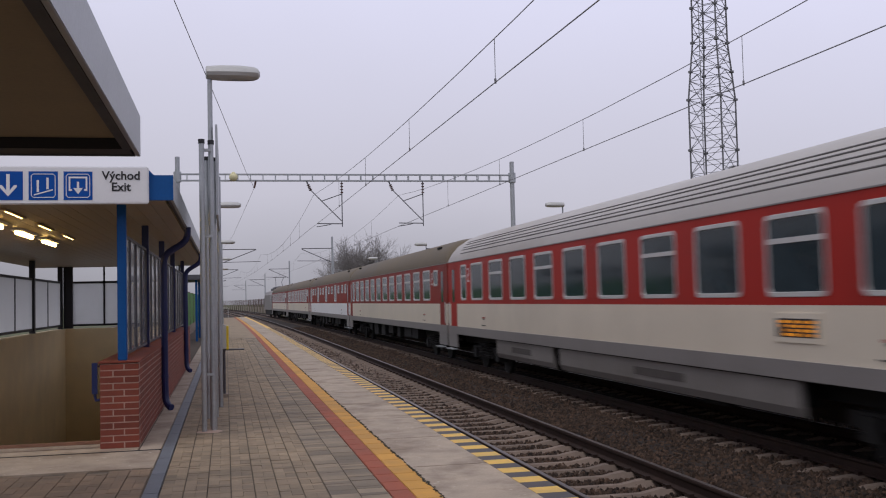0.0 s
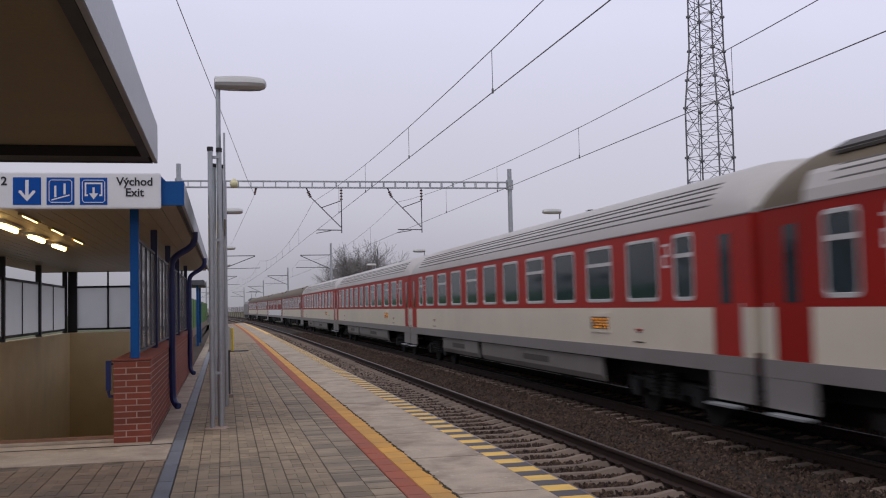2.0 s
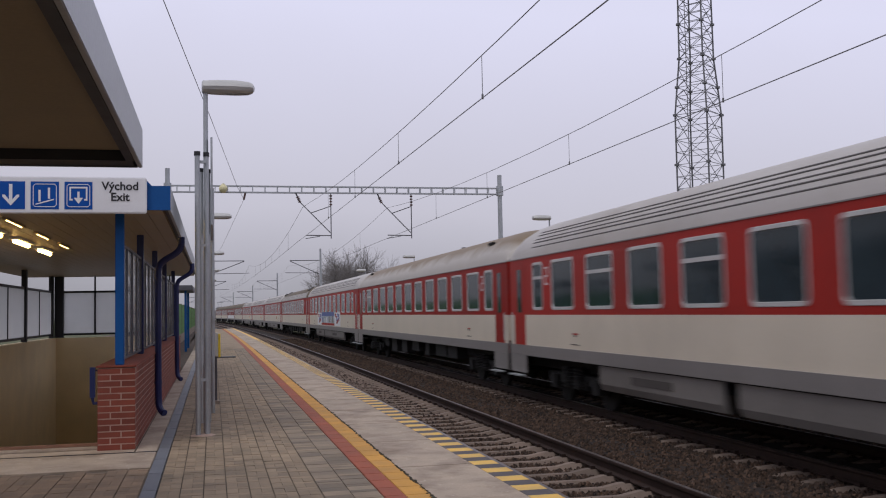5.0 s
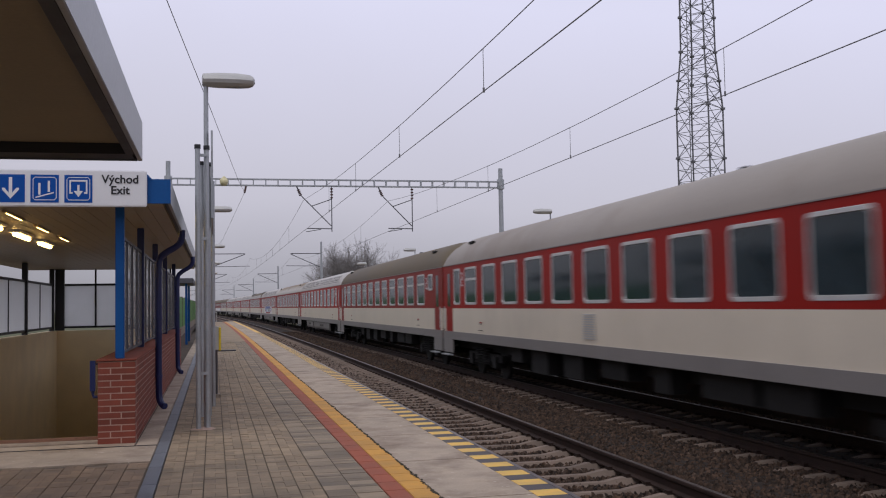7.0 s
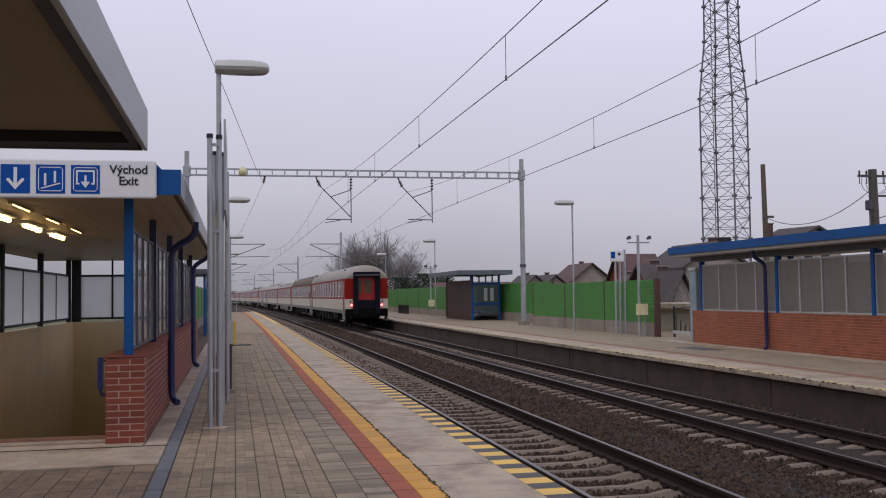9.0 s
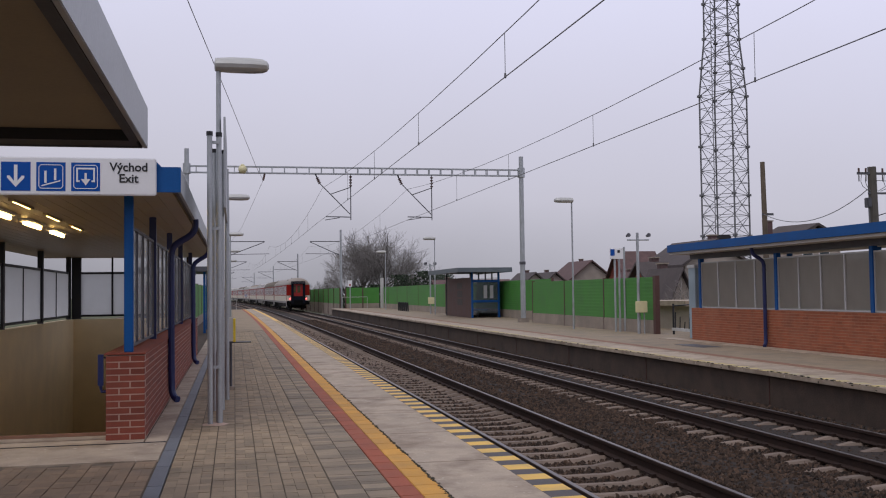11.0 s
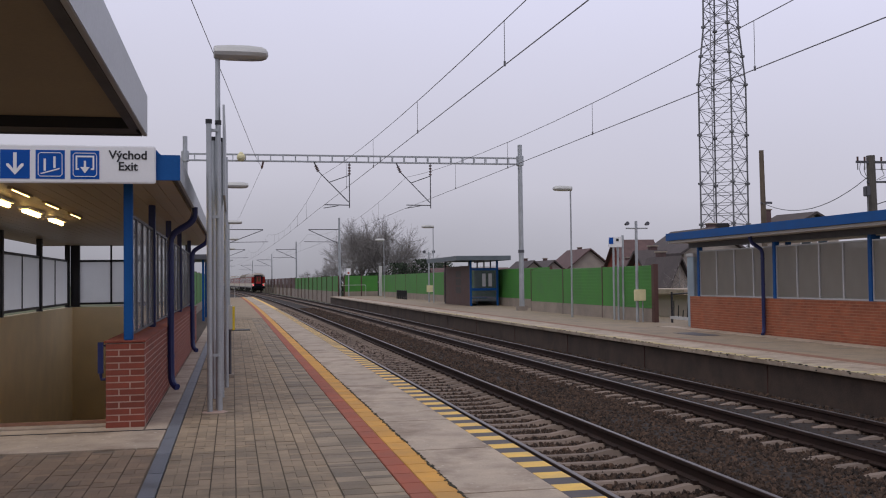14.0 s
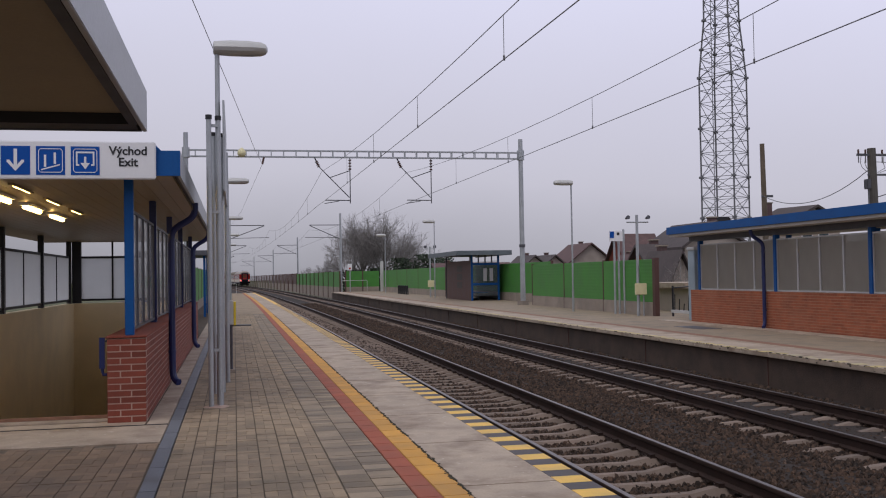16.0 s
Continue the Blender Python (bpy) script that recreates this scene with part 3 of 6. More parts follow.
def build_track(name, cx, label):
    t = thing(name, label, "railway track", "railway tracks")
    for sgn in (-1, 1):
        x = cx + sgn * 0.753
        r = part("rail", sweep(B(), rail_profile(x), stations(-60, 740, 8)), M["rail_side"], t, "rusty brown steel rail")
        part("rail_head", sweep(B(), [(x - 0.028, RAIL_Z + 0.001), (x + 0.028, RAIL_Z + 0.001), (x + 0.028, RAIL_Z + 0.004), (x - 0.028, RAIL_Z + 0.004)], stations(-60, 740, 8)), M["rail_top"], r, "bright worn running surface")
    bm = B()
    prof = [(-1.3, -0.16), (-1.3, 0.0), (-1.2, 0.03), (-0.98, 0.045), (-0.55, 0.045), (-0.3, 0.0), (0.3, 0.0), (0.55, 0.045), (0.98, 0.045), (1.2, 0.03), (1.3, 0.0), (1.3, -0.16)]
    rings = []
    for y, k in ((-0.125, 0), (-0.055, 1), (0.055, 1), (0.125, 0)):
        rings.append([bm.verts.new((a, y, b - (0 if k else 0.09) if b > -0.1 else b - 0.05)) for a, b in prof])
    for p, q in zip(rings, rings[1:]):
        for i in range(len(prof) - 1):
            bm.faces.new((p[i], p[i + 1], q[i + 1], q[i]))
    bm.faces.new(rings[0]), bm.faces.new(rings[-1][::-1])
    me = mesh(bm, M["sleeper"], "sleeper")
    clip = B()
    box(clip, -0.15, 0.15, -0.06, 0.06, 0.03, 0.052)
    for d in (-0.11, 0.11):
        box(clip, d - 0.03, d + 0.03, -0.05, 0.05, 0.05, 0.085)
    ce = mesh(clip, M["rail_side"], "fastening")
    for i in range(150):
        y = 4.547 - 0.6 + 0.6 * i
        s = part("sleeper", me, None, t, at=(cx + bend(y), y, RAIL_Z - 0.215))
        if y < 40:
            for sgn in (-1, 1):
                part("fastening", ce, None, s, at=(sgn * 0.753, 0, 0))
    bm = B()
    for i in list(range(-100, 0)) + list(range(150, 1200)):
        y = 3.947 + 0.6 * i
        box(bm, cx + bend(y) - 1.3, cx + bend(y) + 1.3, y - 0.13, y + 0.13, RAIL_Z - 0.3, RAIL_Z - 0.2)
    tagged(part("far_sleeper", bm, M["sleeper"], t), kind="stuff")
    return t


build_track("railway_track", TRACK_A, "railway track with rusty rails on pale concrete sleepers")
build_track("railway_track", TRACK_B, "far railway track with rusty rails on concrete sleepers")


# loose stones of the ballast where they can be told apart
rng = np.random.default_rng(3)


def stones(count, y0, y1, x0, x1, size):
    """Broken stones, four-sided and five-cornered, as one mesh."""
    xs, ys = rng.uniform(x0, x1, count), y0 + (y1 - y0) * rng.random(count) ** 1.25
    corner = np.array([(1, 0, -0.4), (-0.5, 0.87, -0.4), (-0.5, -0.87, -0.4), (0.3, 0.3, 0.55), (-0.4, -0.2, 0.5)])
    tri = np.array([(0, 1, 3), (1, 4, 3), (1, 2, 4), (2, 0, 4), (0, 3, 4)])
    a, sc = rng.uniform(0, math.tau, count), size * rng.uniform(0.55, 1.3, (count, 1, 1))
    p = corner[None] * sc * rng.uniform(0.7, 1.3, (count, 5, 3))
    c, s_ = np.cos(a)[:, None], np.sin(a)[:, None]
    q = np.stack([p[..., 0] * c - p[..., 1] * s_, p[..., 0] * s_ + p[..., 1] * c, p[..., 2]], -1)
    level = np.where((xs > TRACK_A + 1.35) & (xs < TRACK_B - 1.3), -0.742, np.where(xs < TRACK_A + 1.3, -0.785, -0.75))
    level = np.where(np.abs(xs - TRACK_B) < 0.68, -0.772, level)
    level = np.where(xs < TRACK_A - 1.3, -0.81, level)
    level = np.where(xs > TRACK_B + 1.3, -0.775 + (xs - TRACK_B - 1.3) * 0.32, level)
    q += np.stack([xs, ys, level + rng.uniform(-0.012, 0.022, count)], -1)[:, None]
    me = bpy.data.meshes.new("stones")
    me.from_pydata(q.reshape(-1, 3).tolist(), [], (tri[None] + 5 * np.arange(count)[:, None, None]).reshape(-1, 3).tolist())
    me.materials.append(M["stone"])
    return me


for cnt, y0, y1, size in ((42000, 5, 20, 0.040), (36000, 17, 45, 0.048), (22000, 42, 90, 0.065)):
    tagged(new("ballast_stones", stones(cnt, y0, y1, EDGE + 0.05, FAR_EDGE - 0.05, size)), "loose dark brown crushed stones between the rails", "gravel", kind="stuff")

# ---- near platform ----
PIT = (-4.7, -1.4, 12.15, 31.5)
near = thing("platform", "near platform of concrete slabs and pavers with painted edge", "platform", kind="structure")
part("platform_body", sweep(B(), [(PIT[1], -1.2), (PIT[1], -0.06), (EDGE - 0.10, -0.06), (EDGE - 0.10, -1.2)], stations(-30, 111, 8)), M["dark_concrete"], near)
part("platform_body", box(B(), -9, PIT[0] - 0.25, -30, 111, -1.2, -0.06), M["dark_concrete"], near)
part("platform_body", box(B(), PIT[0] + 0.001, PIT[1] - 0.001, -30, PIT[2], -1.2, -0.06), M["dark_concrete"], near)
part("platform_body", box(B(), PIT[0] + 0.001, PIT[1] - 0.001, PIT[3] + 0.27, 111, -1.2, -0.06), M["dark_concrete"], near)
part("paving_bed", sweep(B(), [(-0.60, -0.06), (-0.60, -0.012), (1.335, -0.012), (1.335, -0.06)], stations(-30, 46, 8)), M["joint_sand"], near)
part("paving_bed", box(B(), -9, -0.74, -30, 10.35, -0.06, -0.012), M["joint_sand"], near)
part("paving", sweep(B(), [(-1.0, -0.06), (-1.0, 0.0), (1.335, 0.0), (1.335, -0.06)], stations(46.0, 111, 8)), M["paver"], near)
part("apron", box(B(), -5.2, -0.745, 10.37, 11.60, -0.06, 0.002), M["slab"], near, "pale concrete apron before the stairs", bevel=0.006)
part("apron", box(B(), -0.985, -0.745, 11.64, 46, -0.06, 0.004), M["slab"], near, "pale concrete strip along the wall", bevel=0.006)
part("threshold", box(B(), -4.7, -1.0, 11.64, 12.15, -0.06, 0.004), M["slab"], near)
part("expansion_joint", box(B(), -4.7, -0.745, 11.602, 11.642, -0.05, 0.006), M["black"], near)
# slot drain
for i in range(-18, 34):
    part("drain_cover", box(B(), -0.738, -0.606, 4.0 + i * 1.0, 4.992 + i * 1.0, -0.05, -0.004), M["drain"], near, bevel=0.004)

# edge slabs with painted hatching
PERIOD = 0.5
for i in range(-10, 56):
    y = 1.5 + 2.0 * i
    o = bend(y)
    sl = part("edge_slab", box(B(), 1.69 + o, EDGE + o, y + 0.006, y + 1.994, -0.22, 0.0), M["slab"], near, bevel=0.008)
    if y < 60:
        for k in range(4):
            y0 = y + 0.38 + k * PERIOD
            part("yellow_mark", box(B(), EDGE - 0.262 + o, EDGE - 0.004 + o, y0, y0 + 0.25, -0.001, 0.003), M["yellow_paint"], sl)
            part("black_mark", box(B(), EDGE - 0.262 + o, EDGE - 0.004 + o, y0 + 0.252, y0 + 0.498, -0.001, 0.0025), M["black_paint"], sl)
    else:
        part("yellow_mark", box(B(), EDGE - 0.262 + o, EDGE - 0.004 + o, y + 0.01, y + 1.98, -0.001, 0.003), M["yellow_paint"], sl)

# moss and grit in the seam beside the edge slabs
seam = B()
pick = random.Random(4)
for _ in range(900):
    y = 5 + 40 * pick.random() ** 1.6
    r = pick.uniform(0.006, 0.017)
    bmesh.ops.create_icosphere(seam, subdivisions=1, radius=r, matrix=Matrix.Translation((1.686 + bend(y) + pick.gauss(0, 0.008), y, 0.002)) @ Matrix.Diagonal((1, pick.uniform(1, 3), 0.5, 1)))
tagged(new("seam_moss", mesh(seam, M["moss"], "seam_moss")), "dark moss and grit in the seam between slabs", "moss", kind="stuff")

# ---- far platform ----
far = thing("platform", "far platform of pale concrete slabs with paved surface", "platform", kind="structure")
part("platform_body", box(B(), FAR_EDGE + 0.12, 14.0, -30, 107.6, -1.2, -0.06), M["dark_concrete"], far)
part("platform_paving", box(B(), FAR_EDGE + 1.28, 24.0, -30, 107.6, -0.08, 0.0), M["paver_grey"], far)
part("tactile_strip", box(B(), FAR_EDGE + 1.0, FAR_EDGE + 1.14, -30, 107.6, -0.06, 0.003), M["slab"], far)
part("tactile_strip", box(B(), FAR_EDGE + 1.142, FAR_EDGE + 1.46, -30, 107.6, -0.06, 0.004), M["skirting"], far, "worn reddish guiding strip")
for i in range(-10, 52):
    y = 3.4 + 2.0 * i
    sl = part("edge_slab", box(B(), FAR_EDGE, FAR_EDGE + 0.998, y + 0.006, y + 1.994, -0.09, 0.0), M["slab"], far, bevel=0.01)
    if y < 50:
        for k in range(4):
            y0 = y + 0.08 + k * PERIOD
            part("yellow_mark", box(B(), FAR_EDGE + 0.004, FAR_EDGE + 0.262, y0, y0 + 0.25, -0.001, 0.003), M["yellow_worn"], sl)
for i in range(18):
    y = 6.0 + 6.0 * i
    part("platform_wall_joint", box(B(), FAR_EDGE + 0.10, FAR_EDGE + 0.125, y - 0.003, y + 0.003, -0.8, -0.1), M["brown_panel"], far)

grit = B()
pick = random.Random(14)
for _ in range(420):
    y = 13 + 60 * pick.random() ** 1.5
    bmesh.ops.create_icosphere(grit, subdivisions=1, radius=pick.uniform(0.012, 0.035), matrix=Matrix.Translation((FAR_EDGE - 0.004 + abs(pick.gauss(0, 0.03)), y, pick.choice((0.0, -0.03, -0.06)) if pick.random() < 0.5 else 0.002)) @ Matrix.Diagonal((0.5, pick.uniform(1, 2.5), 0.45, 1)))
tagged(new("edge_moss", mesh(grit, M["moss"], "edge_moss")), "dark moss and chipped spots along the platform edge", "moss", kind="stuff")

# ---- the express train ----
ROOF = [(1.41, 3.27), (1.39, 3.43), (1.31, 3.62), (1.14, 3.82), (0.88, 3.99), (0.52, 4.12), (0.0, 4.18)]
ROOF = ROOF + [(-x, z) for x, z in ROOF[-2::-1]]
PITCH, HALF = 1.93, 13.08


def band(bm, side, y_edges, z_edges, holes, x=1.41):
    """A side panel of one coach, with openings left out where holes say so."""
    grid = {}
    for i, y in enumerate(y_edges):
        for j, z in enumerate(z_edges):
            grid[i, j] = bm.verts.new((side * x, y, z))
    for i in range(len(y_edges) - 1):
        for j in range(len(z_edges) - 1):
            if (i, j) not in holes:
                bm.faces.new((grid[i, j], grid[i + 1, j], grid[i + 1, j + 1], grid[i, j + 1]))
    return bm


def rounded(w, h, r, n=4):
    """Corner points of a rounded rectangle in (y, z)."""
    out = []
    for cy, cz, a0 in ((w / 2 - r, h / 2 - r, 0), (-w / 2 + r, h / 2 - r, 90), (-w / 2 + r, -h / 2 + r, 180), (w / 2 - r, -h / 2 + r, 270)):
        out += [(cy + r * math.cos(radians(a0 + 90 * k / n)), cz + r * math.sin(radians(a0 + 90 * k / n))) for k in range(n + 1)]
    return out


def window_mesh(w, h, vent):
    """Frame of a coach window for an opening of w by h, in the plane x = 0, facing +x."""
    bm = B()
    outer, inner = rounded(w + 0.05, h + 0.06, 0.10), rounded(w - 0.035, h - 0.08, 0.07)
    loops = [[bm.verts.new((x, y, z)) for y, z in ring] for x, ring in ((-0.01, outer), (0.005, outer), (0.008, rounded(w + 0.035, h + 0.045, 0.09)), (0.008, rounded(w - 0.02, h - 0.06, 0.075)), (-0.02, inner))]
    n = len(outer)
    for p, q in zip(loops, loops[1:]):
        for k in range(n):
            bm.faces.new((p[k], p[(k + 1) % n], q[(k + 1) % n], q[k]))
    if vent:
        box(bm, -0.02, 0.004, -w / 2 + 0.02, w / 2 - 0.02, h / 2 - 0.36, h / 2 - 0.29)
    return mesh(bm, M["frame_metal"], "window_frame")


WIN = {}
for key, w, h, vent in (("wide", 1.25, 1.03, False), ("vent", 1.25, 1.03, True), ("broad", 1.31, 1.03, False), ("broad_vent", 1.31, 1.03, True), ("narrow", 0.66, 1.03, True), ("slim", 0.76, 1.03, False), ("thin", 0.48, 1.03, False), ("small", 0.66, 0.5, False), ("low", 0.9, 0.45, False)):
    pane = box(B(), -0.025, -0.012, -w / 2 + 0.01, w / 2 - 0.01, -h / 2 + 0.01, h / 2 - 0.01)
    WIN[key] = (window_mesh(w, h, vent), mesh(pane, M["train_glass"], "pane"), w, h)


def bogie(parent, y):
    b = part("bogie", B(), M["train_dark"], parent, "sooty bogie with coil springs")
    bm = B()
    for sx in (-1, 1):
        box(bm, sx * 1.0 - 0.07, sx * 1.0 + 0.07, y - 1.75, y + 1.75, 0.46, 0.66)
        box(bm, sx * 1.0 - 0.10, sx * 1.0 + 0.10, y - 0.6, y + 0.6, 0.36, 0.56)
        for a in (-1.25, 1.25):
            box(bm, sx * 1.02 - 0.13, sx * 1.02 + 0.13, y + a - 0.17, y + a + 0.17, 0.32, 0.62)
        for a in (-0.32, 0.32):
            for k in range(6):
                rod(bm, (sx * 1.13, y + a, 0.40 + k * 0.075), (sx * 1.13, y + a, 0.44 + k * 0.075), 0.13, sides=10)
    box(bm, -1.0, 1.0, y - 0.25, y + 0.25, 0.5, 0.8)
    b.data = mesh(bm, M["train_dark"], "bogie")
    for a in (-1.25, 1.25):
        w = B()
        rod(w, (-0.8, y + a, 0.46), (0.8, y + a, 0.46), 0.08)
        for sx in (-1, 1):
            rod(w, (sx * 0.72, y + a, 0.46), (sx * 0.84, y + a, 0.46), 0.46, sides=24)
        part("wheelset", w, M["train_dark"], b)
    return b


def coach(label, roof, red, ribs, skirt, windows, white="train_white", flank="", tail=False):
    c = thing("passenger_coach", label, "train coach", "coaches of the express train")
    # openings along the side
    if ribs and not skirt:
        spots = [(-8.48 + i * 1.81, windows[i % len(windows)]) for i in range(11)] + [(11.24, "narrow"), (-9.65, "thin")]
    elif ribs:
        spots = [((i - 4.5) * 2.07, windows[i % len(windows)]) for i in range(10)] + [(10.95, "narrow"), (-10.95, "narrow")]
    else:
        spots = [((i - 5) * PITCH, windows[i % len(windows)]) for i in range(11)] + [(-11.3, "small" if roof == "roof_brown" else "slim"), (11.3, "slim")]
    spots.sort()
    for side in (-1, 1):
        ys, holes_at = [-HALF], []
        for y, key in spots:
            w = WIN[key][2]
            ys += [y - w / 2, y + w / 2]
            holes_at.append((len(ys) - 2, key, y))
        ys += [HALF]
        zs = [1.94, 2.075, 3.105, 3.27]
        holes = {(i, 1) for i, key, y in holes_at if WIN[key][3] > 0.8}
        part("window_band", band(B(), side, ys, zs, holes), M[red], c, "red painted side with a row of windows")
        part("lower_side", band(B(), side, [-HALF, -12.76, -11.9, 11.9, 12.76, HALF], [1.23, 1.94], {(1, 0), (3, 0)}), M[white], c, "cream painted lower side")
        part("side_sill", box(B(), side * 1.41 - 0.03, side * 1.41 + 0.004, -HALF, HALF, 0.99, 1.232), M["train_grey"], c, "grey sill strip")
        for y, key in spots:
            fr, pn, w, h = WIN[key]
            wz = 2.59 if h > 0.8 else 2.82
            f = part("window", fr, None, c)
            f.matrix_basis = pose(side * 1.412, y, wz, 0, 0, 0 if side > 0 else 180)
            part("pane", pn, None, f)
            if h < 0.8:
                f.location.x += side * 0.012
        for e in (-1, 1):
            d = part("door", box(B(), side * 1.395 - 0.02, side * 1.395 + 0.02, e * 12.33 - 0.41, e * 12.33 + 0.41, 1.18, 3.2), M[red], c, "red boarding door")
            part("door_pane", box(B(), side * 1.40 - 0.022, side * 1.40 + 0.022, e * 12.33 - 0.16, e * 12.33 + 0.16, 2.0, 3.02), M["train_glass"], d)
            part("handrail", rod(B(), (side * 1.45, e * 12.84, 1.3), (side * 1.45, e * 12.84, 2.0), 0.013), M["frame_metal"], d)
            bm = box(B(), side * 1.40 - 0.04, side * 1.40 + 0.002, e * 12.45 - 0.6, e * 12.45 + 0.6, 0.58, 0.985)
            s = part("step_panel", bm, M["train_grey"], c)
            part("step", box(B(), side * 1.44 - 0.16, side * 1.44 + 0.02, e * 12.33 - 0.42, e * 12.33 + 0.42, 0.505, 0.535), M["steel"], s, "worn metal boarding step")
        if skirt:
            for y0, y1 in ((-7.2, 2.2), (2.65, 7.4)):
                bm = B()
                sweep(bm, [(side * 1.385, 0.985), (side * 1.38, 0.62), (side * 1.33, 0.50), (side * 1.28, 0.50), (side * 1.33, 0.985)], [(0, y0), (0, y1)])
                k = part("skirt", bm, M["skirt_grey"], c, "sooty grey equipment skirt")
                part("skirt_seam", box(B(), side * 1.388 - 0.004, side * 1.388 + 0.003, y0, y1, 0.965, 0.985), M["train_dark"], k)
                part("vent_grille", box(B(), side * 1.385 - 0.004, side * 1.385 + 0.004, y1 - 3.1 - 3.0 * (y0 < 0), y1 - 1.5 - 2.6 * (y0 < 0), 0.70, 0.84), M["vent_grey"], k)
    # roof with drooping ends
    sts = [(-HALF, 0.22), (-13.05, 0.45), (-12.97, 0.66), (-12.83, 0.82), (-12.6, 0.93), (-12.3, 0.985), (-11.9, 1.0), (11.9, 1.0), (12.3, 0.985), (12.6, 0.93), (12.83, 0.82), (12.97, 0.66), (13.05, 0.45), (HALF, 0.22)]
    bm = B()
    rings = [[bm.verts.new((x, y, 3.27 + (z - 3.27) * k)) for x, z in ROOF] for y, k in sts]
    for p, q in zip(rings, rings[1:]):
        for i in range(len(ROOF) - 1):
            bm.faces.new((p[i], p[i + 1], q[i + 1], q[i]))
    r = part("roof", bm, M[roof], c, "curved metal roof", smooth=True)
    if flank:
        for sx in (-1, 1):
            low = [(1.414, 3.27), (1.394, 3.43), (1.314, 3.622), (1.26, 3.69), (1.25, 3.68), (1.30, 3.61), (1.38, 3.43), (1.40, 3.27)]
            part("roof_flank", sweep(B(), [(sx * x, z) for x, z in low], [(0, -12.0), (0, 12.0)]), M[flank], r, "pale grey lower flank of the roof")
    part("gutter", box(box(B(), 1.405, 1.425, -HALF, HALF, 3.262, 3.282), -1.425, -1.405, -HALF, HALF, 3.262, 3.282), M["train_grey"], r)
    if ribs:
        for sx in (-1, 1):
            for x0, z0 in ((1.365, 3.49), (1.322, 3.595), (1.27, 3.668), (1.19, 3.763), (1.125, 3.833))[:3 if flank else 5]:
                x1, z1 = x0 - 0.008, z0 + 0.013
                bm = sweep(B(), [(sx * (x0 + 0.010), z0 + 0.004), (sx * (x1 + 0.010), z1 + 0.006), (sx * x1, z1 - 0.01), (sx * x0, z0 - 0.01)], [(0, -11.8), (0, 11.4)])
                part("roof_rib", bm, M["roof_groove"], r)
    else:
        for y in (-10.6, 10.6):
            part("roof_hatch", box(B(), -1.15, -1.03, y - 0.2, y + 0.2, 3.84, 3.93), M["train_dark"], r, bevel=0.02)
    if ribs and not skirt:
        for y, x in ((-11.2, -1.02), (-9.4, -0.72), (9.6, -0.72), (11.0, -1.02), (10.2, 0.72), (-10.2, 0.72)):
            lv = part("roof_louvre", box(B(), -0.16, 0.16, -0.75, 0.75, -0.05, 0.05), M["roof_groove"], r, "sooty roof louvre", bevel=0.03)
            lv.matrix_basis = pose(x, y, 3.93 if abs(x) > 0.9 else 4.07, 0, math.copysign(28, x), 0)
    part("roof_vent", rod(B(), (0.0, -3.2, 4.15), (0.0, -3.2, 4.27), 0.09), M["train_dark"], r)
    # ends
    for e in (-1, 1):
        bm = B()
        outline = [(1.41, 0.99), (1.41, 3.27), (-1.41, 3.27), (-1.41, 0.99)]
        bm.faces.new([bm.verts.new((x, e * (HALF - 0.004), z)) for x, z in outline])
        w = part("end_wall", bm, M[red], c)
        bm = B()
        bm.faces.new([bm.verts.new((x, e * (HALF - 0.004), 3.27 + (z - 3.27) * 0.22)) for x, z in ROOF])
        part("end_cap", bm, M[roof], w)
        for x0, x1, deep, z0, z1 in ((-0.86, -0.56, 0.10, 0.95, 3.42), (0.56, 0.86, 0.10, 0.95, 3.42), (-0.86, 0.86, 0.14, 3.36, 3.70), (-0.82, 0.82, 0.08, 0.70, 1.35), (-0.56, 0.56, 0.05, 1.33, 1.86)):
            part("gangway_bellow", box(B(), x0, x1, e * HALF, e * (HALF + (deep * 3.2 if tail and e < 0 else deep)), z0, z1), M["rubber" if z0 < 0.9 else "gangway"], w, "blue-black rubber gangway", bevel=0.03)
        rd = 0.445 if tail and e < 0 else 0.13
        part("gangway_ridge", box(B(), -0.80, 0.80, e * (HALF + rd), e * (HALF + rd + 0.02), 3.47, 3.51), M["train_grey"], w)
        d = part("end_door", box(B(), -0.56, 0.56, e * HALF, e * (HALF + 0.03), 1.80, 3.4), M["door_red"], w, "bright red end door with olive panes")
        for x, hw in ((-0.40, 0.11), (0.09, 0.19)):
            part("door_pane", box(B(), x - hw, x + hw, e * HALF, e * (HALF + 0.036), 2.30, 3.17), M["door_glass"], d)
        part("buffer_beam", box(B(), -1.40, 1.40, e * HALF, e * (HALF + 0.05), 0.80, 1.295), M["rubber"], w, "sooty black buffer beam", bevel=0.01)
        for sx in (-1, 1):
            part("corner_panel", box(B(), sx * 1.405 if sx < 0 else 0.90, sx * 0.90 if sx < 0 else 1.405, e * HALF, e * (HALF + 0.006), 1.30, 1.935), M[white], w)
            b = B()
            rod(b, (sx * 0.875, e * (HALF - 0.1), 1.06), (sx * 0.875, e * (HALF + 0.10), 1.06), 0.10, sides=12)
            rod(b, (sx * 0.875, e * (HALF + 0.10), 1.06), (sx * 0.875, e * (HALF + 0.115), 1.06), 0.25, sides=20)
            part("buffer", b, M["rubber"], w)
    # below the floor
    bm = B()
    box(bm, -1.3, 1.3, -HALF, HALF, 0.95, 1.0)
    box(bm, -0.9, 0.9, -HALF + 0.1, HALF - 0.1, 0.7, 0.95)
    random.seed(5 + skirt)
